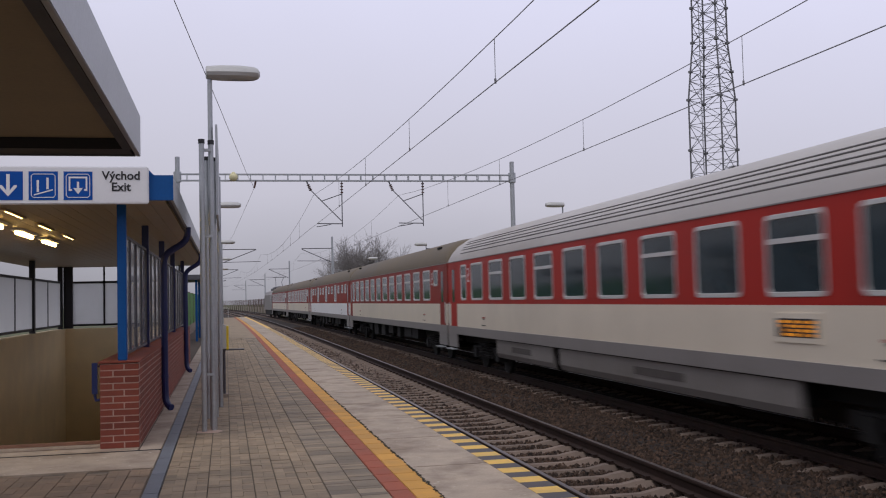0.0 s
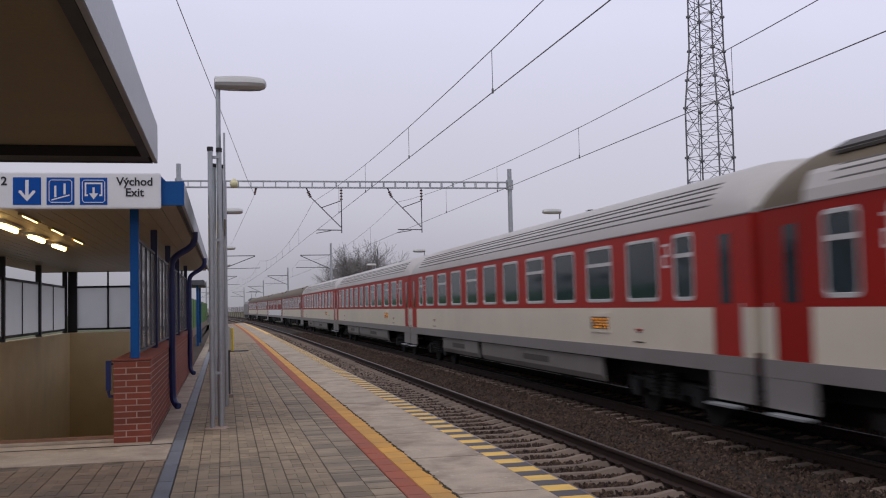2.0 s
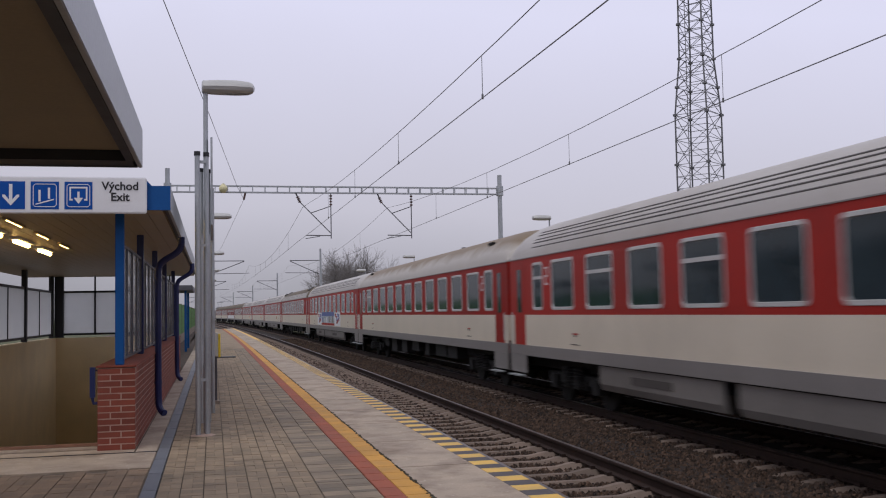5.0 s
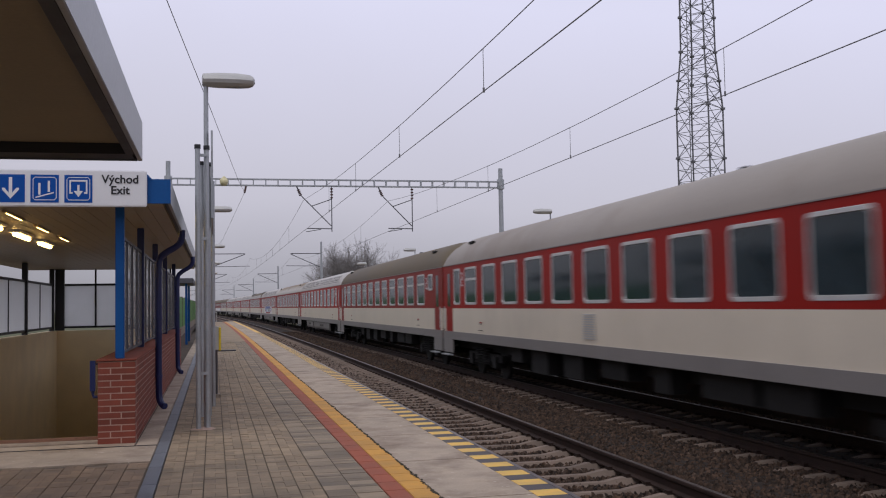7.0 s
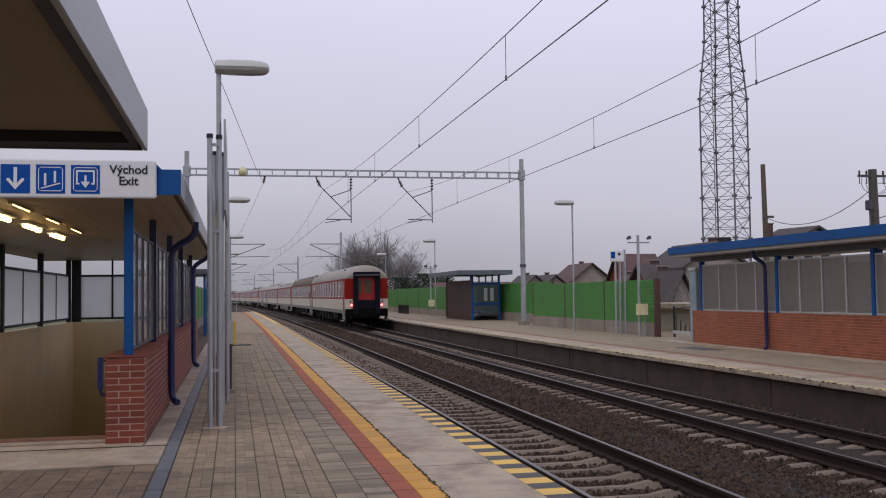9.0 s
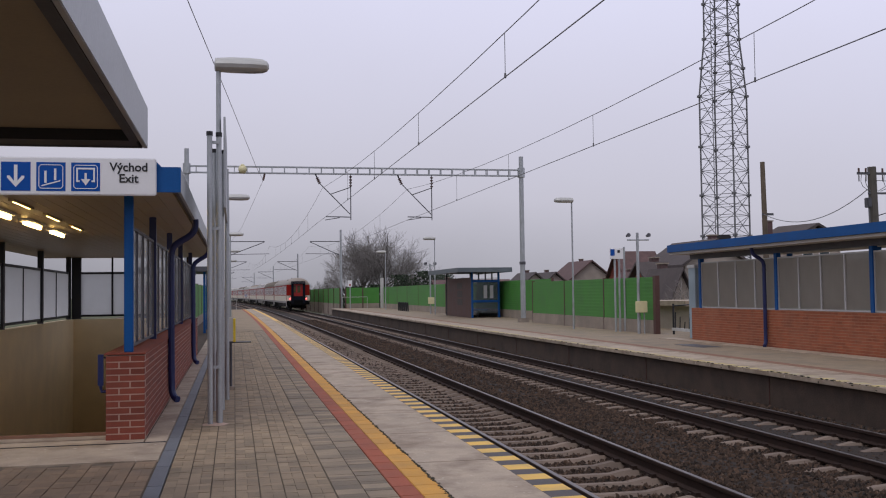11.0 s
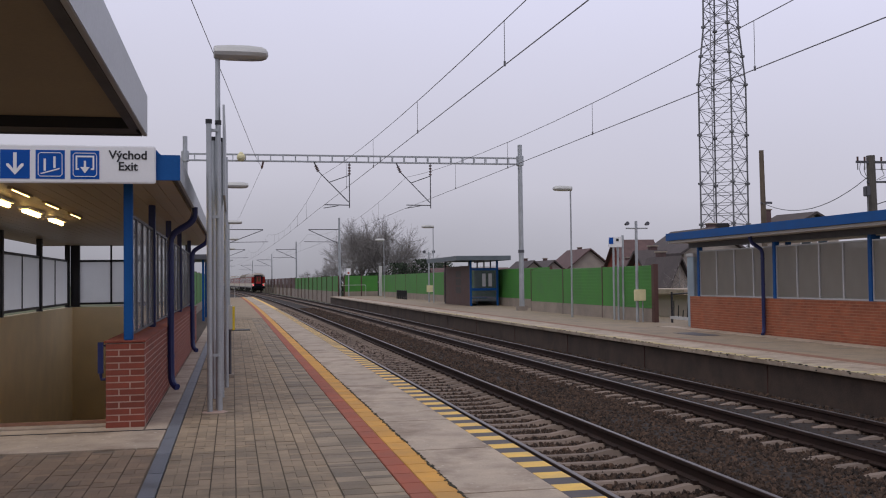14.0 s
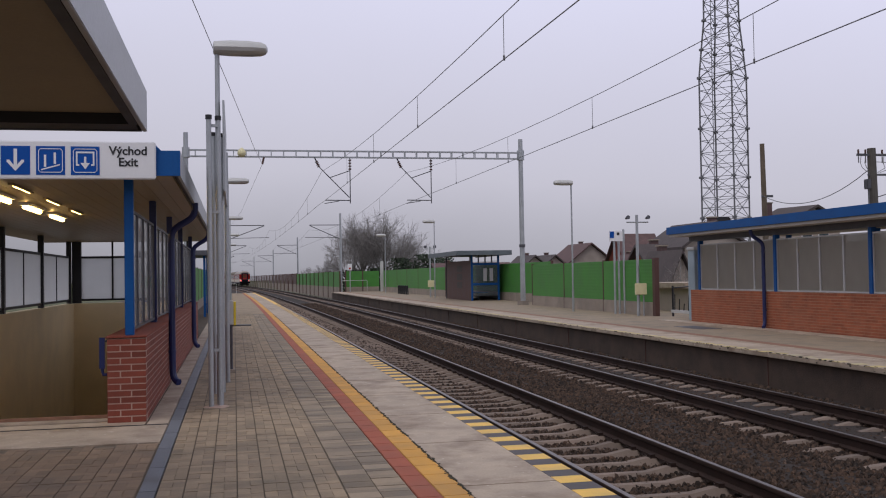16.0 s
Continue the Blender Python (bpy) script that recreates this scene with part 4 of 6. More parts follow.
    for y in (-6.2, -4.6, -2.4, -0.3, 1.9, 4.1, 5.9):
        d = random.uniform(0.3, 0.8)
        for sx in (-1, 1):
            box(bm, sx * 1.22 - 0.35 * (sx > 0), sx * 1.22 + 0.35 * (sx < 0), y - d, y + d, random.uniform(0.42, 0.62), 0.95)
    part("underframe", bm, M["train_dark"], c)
    for y in (-9.5, 9.5):
        bogie(c, y)
    return c


def shifted(src):
    return copy_thing(src, pose(0, 0, 0))


grey_plain = coach("red and cream coach with smooth pale grey roof", "roof_grey", "train_deep", False, 0, ["vent"] + ["wide"] * 9 + ["vent"], tail=True)
brown_plain = coach("faded red and cream coach with sooty brown roof", "roof_brown", "train_red_old", False, 0, ["vent", "vent"])
grey_ribs = coach("red and cream coach with ribbed grey roof and grey skirts", "roof_light", "train_red", True, 1, ["broad", "broad_vent", "broad", "broad_vent", "broad", "broad", "broad_vent", "broad", "broad_vent", "broad"])
brown_ribs = coach("red and cream coach with ribbed sooty brown roof", "roof_brown", "train_deep", True, 0, ["broad_vent", "broad", "broad", "broad", "broad_vent", "broad_vent", "broad", "broad", "broad", "broad", "broad_vent"], flank="roof_light")
stained_plain = coach("red and cream coach with soot-stained grey roof", "sooted", "train_deep", False, 0, ["wide"] * 10 + ["vent"])
bistro = coach("bright cream and red restaurant coach with small windows", "roof_brown", "train_red_old", False, 0, ["low", "low", "wide"], "white")


def extras(c, kind, ribbed):
    """Displays, class numbers, vents and posters on the platform side of one coach."""
    x = -1.418
    for y in ((-10.31, 10.31) if ribbed else (-10.65, 10.65)):
        n = part("class_number", B(), M["white"], c, "white class numeral")
        bm = B()
        for y0, y1, z0, z1 in ((-.09, .09, .16, .2), (-.09, .09, -.02, .02), (-.09, .09, -.2, -.16), (-.09, -.05, -.02, .2), (.05, .09, -.2, .02)):
            box(bm, x - 0.002, x + 0.004, y + y0, y + y1, 2.8 + z0, 2.8 + z1)
        n.data = mesh(bm, M["white"], "class_number")
    if kind == "display":
        d = part("destination_display", box(B(), x - 0.010, x + 0.01, -7.76, -6.74, 1.46, 1.84), M["train_white"], c, "lit amber destination display")
        part("display_pane", box(B(), x - 0.014, x, -7.70, -6.80, 1.53, 1.77), M["black"], d)
        bm, rnd = B(), random.Random(8)
        for z in (1.545, 1.60, 1.655, 1.71):
            y0 = -7.66
            while y0 < -6.95:
                w = rnd.uniform(0.06, 0.2)
                box(bm, x - 0.017, x - 0.01, y0, min(y0 + w, -6.84), z, z + 0.036)
                y0 += w + rnd.uniform(0.02, 0.12)
        part("display_bar", bm, glowing("amber_led", (1.0, 0.36, 0.02), 0.22), d)
    if kind == "vent":
        bm = B()
        for k in range(11):
            box(bm, x - 0.012, x + 0.006, 0.1, 0.7, 1.34 + k * 0.047, 1.366 + k * 0.047)
        part("vent_grille", bm, M["frame_metal"], c)
    for y in (8.6, -9.1):
        part("notice", box(B(), x - 0.002, x + 0.004, y - 0.17, y + 0.13, 1.53, 1.565), M["train_red"], c)
        part("notice", box(B(), x - 0.002, x + 0.004, y - 0.05, y + 0.05, 1.49, 1.53), M["train_dark"], c)
        part("notice", box(B(), x - 0.002, x + 0.004, y - 0.22, y + 0.22, 1.32, 1.34), M["train_dark"], c)
    if kind == "poster":
        blue = material("printed_blue", (0.05, 0.09, 0.33), 0.4, vary=0.2, scale=3, fine=20, bump=0)
        pale = material("printed_pale_picture", (0.42, 0.47, 0.56), 0.4, vary=0.6, scale=2.2, fine=6, bump=0, dirt=(0.18, 0.26, 0.12), dirt_amount=0.8)
        p = part("poster", box(B(), x - 0.003, x + 0.004, -5.95, 6.2, 1.27, 2.08), M["white"], c, "long blue white and red advertising film")
        part("poster_picture", box(B(), x - 0.006, x, -3.14, 3.66, 1.40, 1.86), pale, p)
        part("poster_strip", box(B(), x - 0.009, x, -3.14, 3.66, 1.86, 2.12), blue, p)
        part("poster_strip", box(B(), x - 0.009, x, -3.14, 3.66, 1.29, 1.42), M["train_red"], p)
        for y0, k in ((-5.8, 1.25), (3.8, 1.1)):
            for cy, cz, w, h, tilt, m in ((1.62, 1.95, 0.26, 0.06, 4, M["train_red"]), (1.38, 1.83, 0.34, 0.05, 4, M["train_red"]), (0.62, 1.95, 0.46, 0.06, 3, blue), (0.55, 1.84, 0.36, 0.045, 3, blue), (1.16, 1.67, 0.16, 0.13, 20, blue), (0.55, 1.70, 0.45, 0.05, -10, blue), (0.80, 1.58, 0.50, 0.09, -9, M["train_red"]), (1.05, 1.46, 0.22, 0.05, -9, M["train_red"])):
                bm, q = B(), radians(tilt)
                ring = [((math.cos(v) * w * math.cos(q) - math.sin(v) * h * math.sin(q)) * k, math.cos(v) * w * math.sin(q) + math.sin(v) * h * math.cos(q)) for v in [i * math.tau / 14 for i in range(14)]]
                rims = [[bm.verts.new((xx, y0 + cy * k + a, cz + b)) for a, b in ring] for xx in (x - 0.009, x)]
                bm.faces.new(rims[0])
                for i in range(14):
                    bm.faces.new((rims[0][i], rims[0][(i + 1) % 14], rims[1][(i + 1) % 14], rims[1][i]))
                part("poster_shape", bm, m, p)
        for y, w, m in ((3.1, 0.3, blue), (1.9, 0.24, M["white"]), (0.9, 0.3, M["white"]), (-0.8, 0.35, M["train_grey"]), (-2.2, 0.4, M["train_grey"])):
            part("poster_shape", box(B(), x - 0.009, x, y - w, y + w * 0.4, 1.46, 1.46 + w * 1.1), m, p)


ORDER = [("grey_plain", "vent"), ("brown_plain", ""), ("grey_ribs", ""), ("stained_plain", ""), ("grey_ribs", "poster"), ("brown_ribs", ""), ("grey_ribs", "display"), ("grey_ribs", "display"), ("grey_ribs", "display"), ("brown_plain", ""), ("bistro", ""), ("brown_plain", ""), ("brown_plain", "")]
BASE = dict(grey_plain=grey_plain, stained_plain=stained_plain, brown_plain=brown_plain, grey_ribs=grey_ribs, brown_ribs=brown_ribs, bistro=bistro)
used, train = set(), []
for key, extra in ORDER:
    train.append((BASE[key] if key not in used else None, key, extra))
    used.add(key)
train = [(c or shifted(BASE[key]), extra) for c, key, extra in train]
for c, extra in train:
    extras(c, extra, "ribbed" in c["label"])
train = [c for c, extra in train]
# lights on the last coach
for sx in (-1, 1):
    l = part("tail_light", rod(B(), (sx * 0.99, -HALF - 0.005, 1.54), (sx * 0.99, -HALF - 0.05, 1.54), 0.082, sides=16), M["tail_light"], train[0], "glowing red tail light")
    part("lamp_case", rod(B(), (sx * 0.99, -HALF - 0.004, 1.54), (sx * 0.99, -HALF - 0.03, 1.54), 0.13, sides=16), M["train_red"], l)
    part("socket", rod(B(), (sx * 1.05, -HALF - 0.004, 1.79), (sx * 1.05, -HALF - 0.02, 1.79), 0.05, sides=10), M["black"], train[0])

# locomotive
loco = thing("electric_locomotive", "grey electric locomotive with raised pantograph", "locomotive")
bm = B()
sec = [(1.45, 1.0), (1.45, 3.1), (1.2, 3.55), (0.6, 3.75), (-0.6, 3.75), (-1.2, 3.55), (-1.45, 3.1), (-1.45, 1.0)]
rings = [[bm.verts.new((x, y, z - (0.35 if abs(y) > 8 and z > 3 else 0))) for x, z in sec] for y in (-8.2, -7.5, 7.5, 8.2)]
for p, q in zip(rings, rings[1:]):
    for i in range(8):
        bm.faces.new((p[i], p[(i + 1) % 8], q[(i + 1) % 8], q[i]))
bm.faces.new(rings[0]), bm.faces.new(rings[-1][::-1])
part("body", bm, M["train_grey"], loco, "grey steel body")
for sx in (-1, 1):
    part("side_window", box(B(), sx * 1.45 - 0.01, sx * 1.45 + 0.01, -7.0, -6.2, 2.3, 3.0), M["train_glass"], loco)
part("cab_window", box(B(), -1.0, 1.0, -8.215, -8.17, 2.35, 2.95), M["train_glass"], loco)
part("roof_gear", box(box(B(), -0.7, 0.7, -4.5, 4.5, 3.75, 4.05), -0.3, 0.3, -6, 6, 4.05, 4.25), M["dark_steel"], loco)
pan = B()
for sx in (-1, 1):
    rod(pan, (sx * 0.5, -3.5, 4.1), (sx * 0.4, -1.9, 4.9), 0.04)
    rod(pan, (sx * 0.4, -1.9, 4.9), (sx * 0.6, -3.4, 5.55), 0.03)
rod(pan, (-0.9, -3.4, 5.57), (0.9, -3.4, 5.57), 0.05)
part("pantograph", pan, M["dark_steel"], loco)
part("underframe", box(B(), -1.3, 1.3, -8.0, 8.0, 0.35, 1.0), M["train_dark"], loco)
for y in (-4.2, 4.2):
    bogie(loco, y)

# ---- underpass shelter on the near platform ----
shelter = thing("underpass_shelter", "stairway shelter with red brick wall, blue posts and cream soffit", "station shelter")
core = B()
box(core, -1.415, -1.004, 11.874, 12.15, -0.02, 0.955)
box(core, -1.40, -1.004, 12.15, 28.6, -0.02, 0.955)
wall = part("brick_wall", core, M["mortar"], shelter, "red brick parapet with pale joints")
cache = {}


def brick_piece(owner, w, d, h, at):
    key = (round(w, 3), round(d, 3))
    if key not in cache:
        cache[key] = mesh(box(B(), 0, w, 0, d, 0, h), M["brick"], "brick")
    return part("brick", cache[key], None, owner, at=at)


for c in range(13):
    z = 0.008 + c * 0.0735
    # front of the pillar, brick and a half wide
    cuts = ((-1.42, -1.285), (-1.270, -1.0)) if c % 2 else ((-1.42, -1.165), (-1.150, -1.0))
    for a, b in cuts:
        brick_piece(wall, b - a, 0.10, 0.060, (a, 11.87, z))
    y = 11.98 if c % 2 else 12.10
    while y < 16.5:
        brick_piece(wall, 0.10, 0.246, 0.060, (-1.10, y, z))
        y += 0.26
rest = B()
for c in range(13):
    z = 0.008 + c * 0.0735
    y = 16.66 if c % 2 else 16.78
    while y < 28.4:
        box(rest, -1.10, -1.0, y, y + 0.246, z, z + 0.060)
        y += 0.26
tagged(part("far_bricks", rest, M["brick"], wall), kind="stuff")
part("coping", box(B(), -1.44, -0.985, 11.86, 28.6, 0.962, 0.985), M["brick"], wall, bevel=0.006)

POSTS = [12.02, 15.5, 19.4, 23.3, 28.4]
# posts behind the first take a darker blue that stands for their shade
for i, y in enumerate(POSTS):
    part("post", box(B(), -1.235, -1.135, y - 0.05, y + 0.05, 0.985, 2.80), M["deep_blue" if i else "blue"], shelter, "blue steel post with shade put into its darker colour" if i else "blue painted steel post", bevel=0.008)
for a, b in zip(POSTS, POSTS[1:]):
    n = 4 if b - a < 4.2 else 5
    for k in range(n):
        y0, y1 = a + 0.06 + (b - a - 0.12) * k / n, a + 0.06 + (b - a - 0.12) * (k + 1) / n
        p = part("pane", box(B(), -1.19, -1.18, y0 + 0.02, y1 - 0.02, 1.06, 2.42), M["glass"], shelter)
        p.visible_shadow = False
        part("pane_frame", box(box(box(box(B(), -1.205, -1.165, y0, y0 + 0.02, 1.03, 2.45), -1.205, -1.165, y1 - 0.02, y1, 1.03, 2.45), -1.205, -1.165, y0 + 0.02, y1 - 0.02, 1.03, 1.06), -1.205, -1.165, y0 + 0.02, y1 - 0.02, 2.42, 2.45), M["dark_steel"], p)
# stair pit walls
part("pit_wall", box(B(), -4.95, -4.7, 12.15, 31.5, -3.2, 0.95), M["beige"], shelter, "beige rendered stairwell wall")
part("pit_wall", box(B(), -4.7, -1.4, 31.5, 31.75, -3.2, 0.95), M["beige"], shelter, "beige rendered stairwell wall")
part("pit_wall", box(B(), -1.42, -1.401, 12.16, 31.5, -3.2, 0.955), M["beige"], shelter, "beige rendered stairwell wall")
st = B()
for k in range(18):
    box(st, -4.7, -1.42, 12.16 + k * 0.31, 12.16 + (k + 1) * 0.31 + (14 if k == 17 else 0), -3.3, -0.17 * (k + 1))
part("stair", st, M["concrete"], shelter)
part("handrail", tube(B(), [(-4.62, 12.3, 0.9), (-4.62, 12.6, 0.85), (-4.62, 17.7, -2.2)], 0.022), M["steel"], shelter)
# tiled skirting at the pit's edge
part("skirting", box(B(), -4.7, -1.42, 12.10, 12.148, 0.036, 0.07), M["skirting"], shelter)
part("threshold", box(B(), -4.7, -1.42, 11.98, 12.147, 0.005, 0.034), M["slab"], shelter, "pale stone threshold", bevel=0.008)
# glazing of the far side and end
LP = [13.5, 18.0, 22.6, 27.0, 31.4]
for y in LP:
    part("post", box(B(), -4.89, -4.76, y - 0.07, y + 0.07, 0.95, 2.80), M["black"], shelter, "black steel post")
for a, b in zip(LP, LP[1:]):
    part("rail", box(B(), -4.85, -4.80, a, b, 2.30, 2.36), M["black"], shelter)
    part("rail", box(B(), -4.85, -4.80, a, b, 1.02, 1.08), M["black"], shelter)
    n = 2
    for k in range(n):
        y0, y1 = a + (b - a) * k / n, a + (b - a) * (k + 1) / n
        p = part("pane", box(B(), -4.83, -4.82, y0 + 0.02, y1 - 0.02, 1.08, 2.30), M["frost"], shelter, "milky glass pane")
        p.visible_shadow = False
        part("mullion", box(B(), -4.85, -4.80, y1 - 0.02, y1 + 0.02, 1.08, 2.30), M["black"], p)
part("rail", box(B(), -4.7, -1.4, 31.6, 31.65, 2.30, 2.36), M["black"], shelter)
part("rail", box(B(), -4.7, -1.4, 31.6, 31.65, 1.02, 1.08), M["black"], shelter)
for k in range(3):
    x0 = -4.7 + 1.1 * k
    p = part("pane", box(B(), x0 + 0.02, x0 + 1.08, 31.62, 31.63, 1.08, 2.30), M["frost"], shelter, "milky glass pane")
    p.visible_shadow = False
    part("mullion", box(B(), x0 + 1.07, x0 + 1.12, 31.6, 31.65, 1.02, 2.8), M["black"], p)
part("corner_post", box(B(), -4.758, -4.5, 31.52, 31.68, 0.955, 2.795), M["black"], shelter, "black steel post")
# inner handrail frame at the pillar
h = B()
tube(h, [(-1.40, 11.95, 0.93), (-1.47, 11.93, 0.93), (-1.48, 11.93, 0.60), (-1.47, 11.93, 0.55), (-1.40, 11.95, 0.55)], 0.018)
box(h, -1.51, -1.45, 11.9, 11.96, 0.62, 0.97)
part("handrail", h, M["deep_blue"], shelter, "dark blue handrail end")
# roof
roof = part("roof", box(B(), -5.7, -0.62, 11.66, 32.2, 2.85, 3.05), M["dark_steel"], shelter, "flat roof with metal edge")
for k in range(26):
    x = -5.62 + k * 0.19
    part("soffit_board", box(B(), x, x + 0.184, 11.67, 32.1, 2.80, 2.846), M["soffit"], roof)
part("eave_fascia", box(B(), -0.618, -0.585, 11.66, 32.2, 2.79, 3.07), M["steel"], roof, "grey metal eave")
part("front_fascia", box(B(), -5.7, -0.585, 11.62, 11.658, 2.79, 3.075), M["blue"], roof, "blue front edge")
front = B()
front.faces.new([front.verts.new(v) for v in ((-0.875, 11.60, 3.07), (-0.79, 11.60, 3.07), (-0.875, 11.60, 3.16))])
part("corner_plate", front, M["blue"], roof)
# tube lights
for y in (14.1, 16.3, 18.5):
    lamp = part("tube_light", box(B(), -3.12, -2.94, y - 0.62, y + 0.62, 2.755, 2.798), M["white"], shelter, "warm glowing tube light", bevel=0.01)
    part("tube", rod(B(), (-3.03, y - 0.58, 2.73), (-3.03, y + 0.58, 2.73), 0.036), M["lamp_tube"], lamp)
# second row: thin glowing rods in soffit-coloured strips beside the lamps
for y in (13.2, 15.4, 17.6):
    lamp = part("strip_light", box(B(), -2.61, -2.55, y - 0.62, y + 0.62, 2.77, 2.799), M["soffit"], shelter)
    part("tube", rod(B(), (-2.58, y - 0.5, 2.766), (-2.58, y + 0.5, 2.766), 0.005, sides=6), M["lamp_tube"], lamp)


def downpipe(owner, x, y, top, sx):
    """Down from the eave, back to the wall and out at the foot."""
    p = [(x + sx * 0.36, y, top), (x + sx * 0.36, y, top - 0.14), (x + sx * 0.30, y, top - 0.25), (x + sx * 0.10, y, top - 0.36), (x, y, top - 0.46), (x, y, top - 0.7), (x, y, 0.22), (x + sx * 0.02, y - 0.02, 0.12), (x + sx * 0.06, y - 0.06, 0.06), (x + sx * 0.10, y - 0.1, 0.045)]
    for _ in range(2):
        a = [Vector(v) for v in p]
        p = [a[0]] + [v for q, w in zip(a, a[1:]) for v in (q * 0.75 + w * 0.25, q * 0.25 + w * 0.75)] + [a[-1]]
    d = part("downpipe", tube(B(), p, 0.052, 10), M["deep_blue"], owner, "dark blue rain pipe", smooth=True)
    for z in (0.5, 1.4, 2.1):
        part("clamp", rod(B(), (x, y, z), (x, y, z + 0.03), 0.062, sides=10), M["deep_blue"], d)


downpipe(shelter, -0.945, 15.9, 2.80, 1)
downpipe(shelter, -0.945, 24.3, 2.80, 1)

# ---- hanging direction sign ----
sign = thing("direction_sign", "white direction sign with blue pictograms and black text", "sign")
SX, SZ, SY = lambda u: -0.847 - (275 - u) * 0.00592, lambda v: 3.16 - (v - 252) * 0.00632, 11.55
part("board", box(B(), -3.6, -0.847, SY, SY + 0.06, 2.743, 3.16), M["white"], sign, bevel=0.012)


def flat(name, shapes, mat, owner, lift):
    bm = B()
    for s in shapes:
        bm.faces.new([bm.verts.new((SX(u), SY - lift, SZ(v))) for u, v in s])
    me = bpy.data.meshes.new(name)
    bmesh.ops.recalc_face_normals(bm, faces=bm.faces)
    ext = bmesh.ops.extrude_face_region(bm, geom=bm.faces[:])
    bmesh.ops.translate(bm, verts=[g for g in ext["geom"] if isinstance(g, bmesh.types.BMVert)], vec=(0, 0.003, 0))
    return part(name, bm, mat, owner)


def bar(u0, v0, u1, v1):
    return [(u0, v0), (u1, v0), (u1, v1), (u0, v1)]


for i, u in enumerate((1, 62, 123)):
    p = flat("pictogram", [bar(u, 261, u + 51, 311)], M["picto"], sign, 0.004)
    if i == 0:
        flat("arrow", [[(u + 22.5, 266), (u + 28.5, 266), (u + 28.5, 294), (u + 36, 285), (u + 40.5, 285), (u + 40.5, 288.5), (u + 25.5, 304.5), (u + 10.5, 288.5), (u + 10.5, 285), (u + 15, 285), (u + 22.5, 294)]], M["white"], p, 0.008)
    else:
        flat("border", [bar(u + 8, 265, u + 43, 266.3), bar(u + 8, 305.7, u + 43, 307), bar(u + 4, 269, u + 5.3, 303), bar(u + 45.7, 269, u + 47, 303), [(u + 4, 269), (u + 8, 265), (u + 8, 266.3), (u + 5.3, 269)], [(u + 43, 265), (u + 47, 269), (u + 45.7, 269), (u + 43, 266.3)], [(u + 4, 303), (u + 5.3, 303), (u + 8, 305.7), (u + 8, 307)], [(u + 45.7, 303), (u + 47, 303), (u + 43, 307), (u + 43, 305.7)]], M["white"], p, 0.008)
    if i == 1:
        flat("stair_shape", [[(u + 9, 301), (u + 42, 292), (u + 42, 294.2), (u + 9, 303.2)], bar(u + 14, 276, u + 18, 297), bar(u + 31, 272, u + 35, 292)], M["white"], p, 0.008)
    if i == 2:
        flat("lift_shape", [bar(u + 9, 270, u + 42, 273), bar(u + 9, 273, u + 12, 292), bar(u + 39, 273, u + 42, 292), bar(u + 9, 292, u + 15, 295), bar(u + 36, 292, u + 42, 295), bar(u + 23.5, 279, u + 27.5, 290), [(u + 17, 290), (u + 34, 290), (u + 25.5, 301)]], M["white"], p, 0.008)


def words(owner, text, u, v, size, mat):
    cu = bpy.data.curves.new("words", "FONT")
    cu.body, cu.size, cu.align_x, cu.extrude, cu.offset = text, size, "CENTER", 0.002, 0.0026
    tmp = bpy.data.objects.new("words", cu)
    scene.collection.objects.link(tmp)
    me = bpy.data.meshes.new_from_object(tmp.evaluated_get(bpy.context.evaluated_depsgraph_get()))
    bpy.data.objects.remove(tmp)
    me.materials.clear()
    me.materials.append(mat)
    ob = new("lettering", me)
    ob.parent = owner
    ob.matrix_basis = pose(SX(u), SY - 0.004, SZ(v), 90, 0, 0)
    return tagged(ob, "black lettering")


words(sign, "Východ", 225.5, 275, 0.134, M["ink"])
words(sign, "Exit", 225, 295, 0.134, M["ink"])
words(sign, "2", -15, 275, 0.134, M["ink"])
for x in (-3.2, -1.9):
    part("hanger", rod(B(), (x, SY + 0.03, 2.9), (x, SY + 0.11, 2.95), 0.015), M["steel"], sign)

# ---- nearer canopy ----
canopy = thing("canopy", "flat canopy with grey metal edge and brown underside", "canopy")
part("roof", box(B(), -4.7, -0.751, -3.0, 8.71, 3.02, 3.17), M["dark_steel"], canopy)
part("fascia", box(B(), -0.747, -0.709, -3.0, 8.75, 2.8725, 3.22), M["fascia"], canopy, "grey sheet metal edge", bevel=0.005)
part("fascia", box(B(), -4.7, -0.751, 8.714, 8.75, 2.8725, 3.22), M["dark_steel"], canopy)
# inner beam face lies unlit: its shade is put into a black colour
part("end_beam", box(B(), -4.6, -0.775, 8.40, 8.70, 2.8825, 3.018), M["black"], canopy)
part("soffit", box(B(), -4.6, -0.825, -2.9, 8.38, 2.97, 3.015), M["dark_soffit"], canopy)
part("edge_lip", box(B(), -0.82, -0.751, -2.9, 8.38, 2.876, 3.018), M["black"], canopy)
for y in (-2.0, 4.2):
    part("post", box(B(), -4.35, -4.23, y - 0.06, y + 0.06, 0.0, 2.97), M["blue"], canopy)

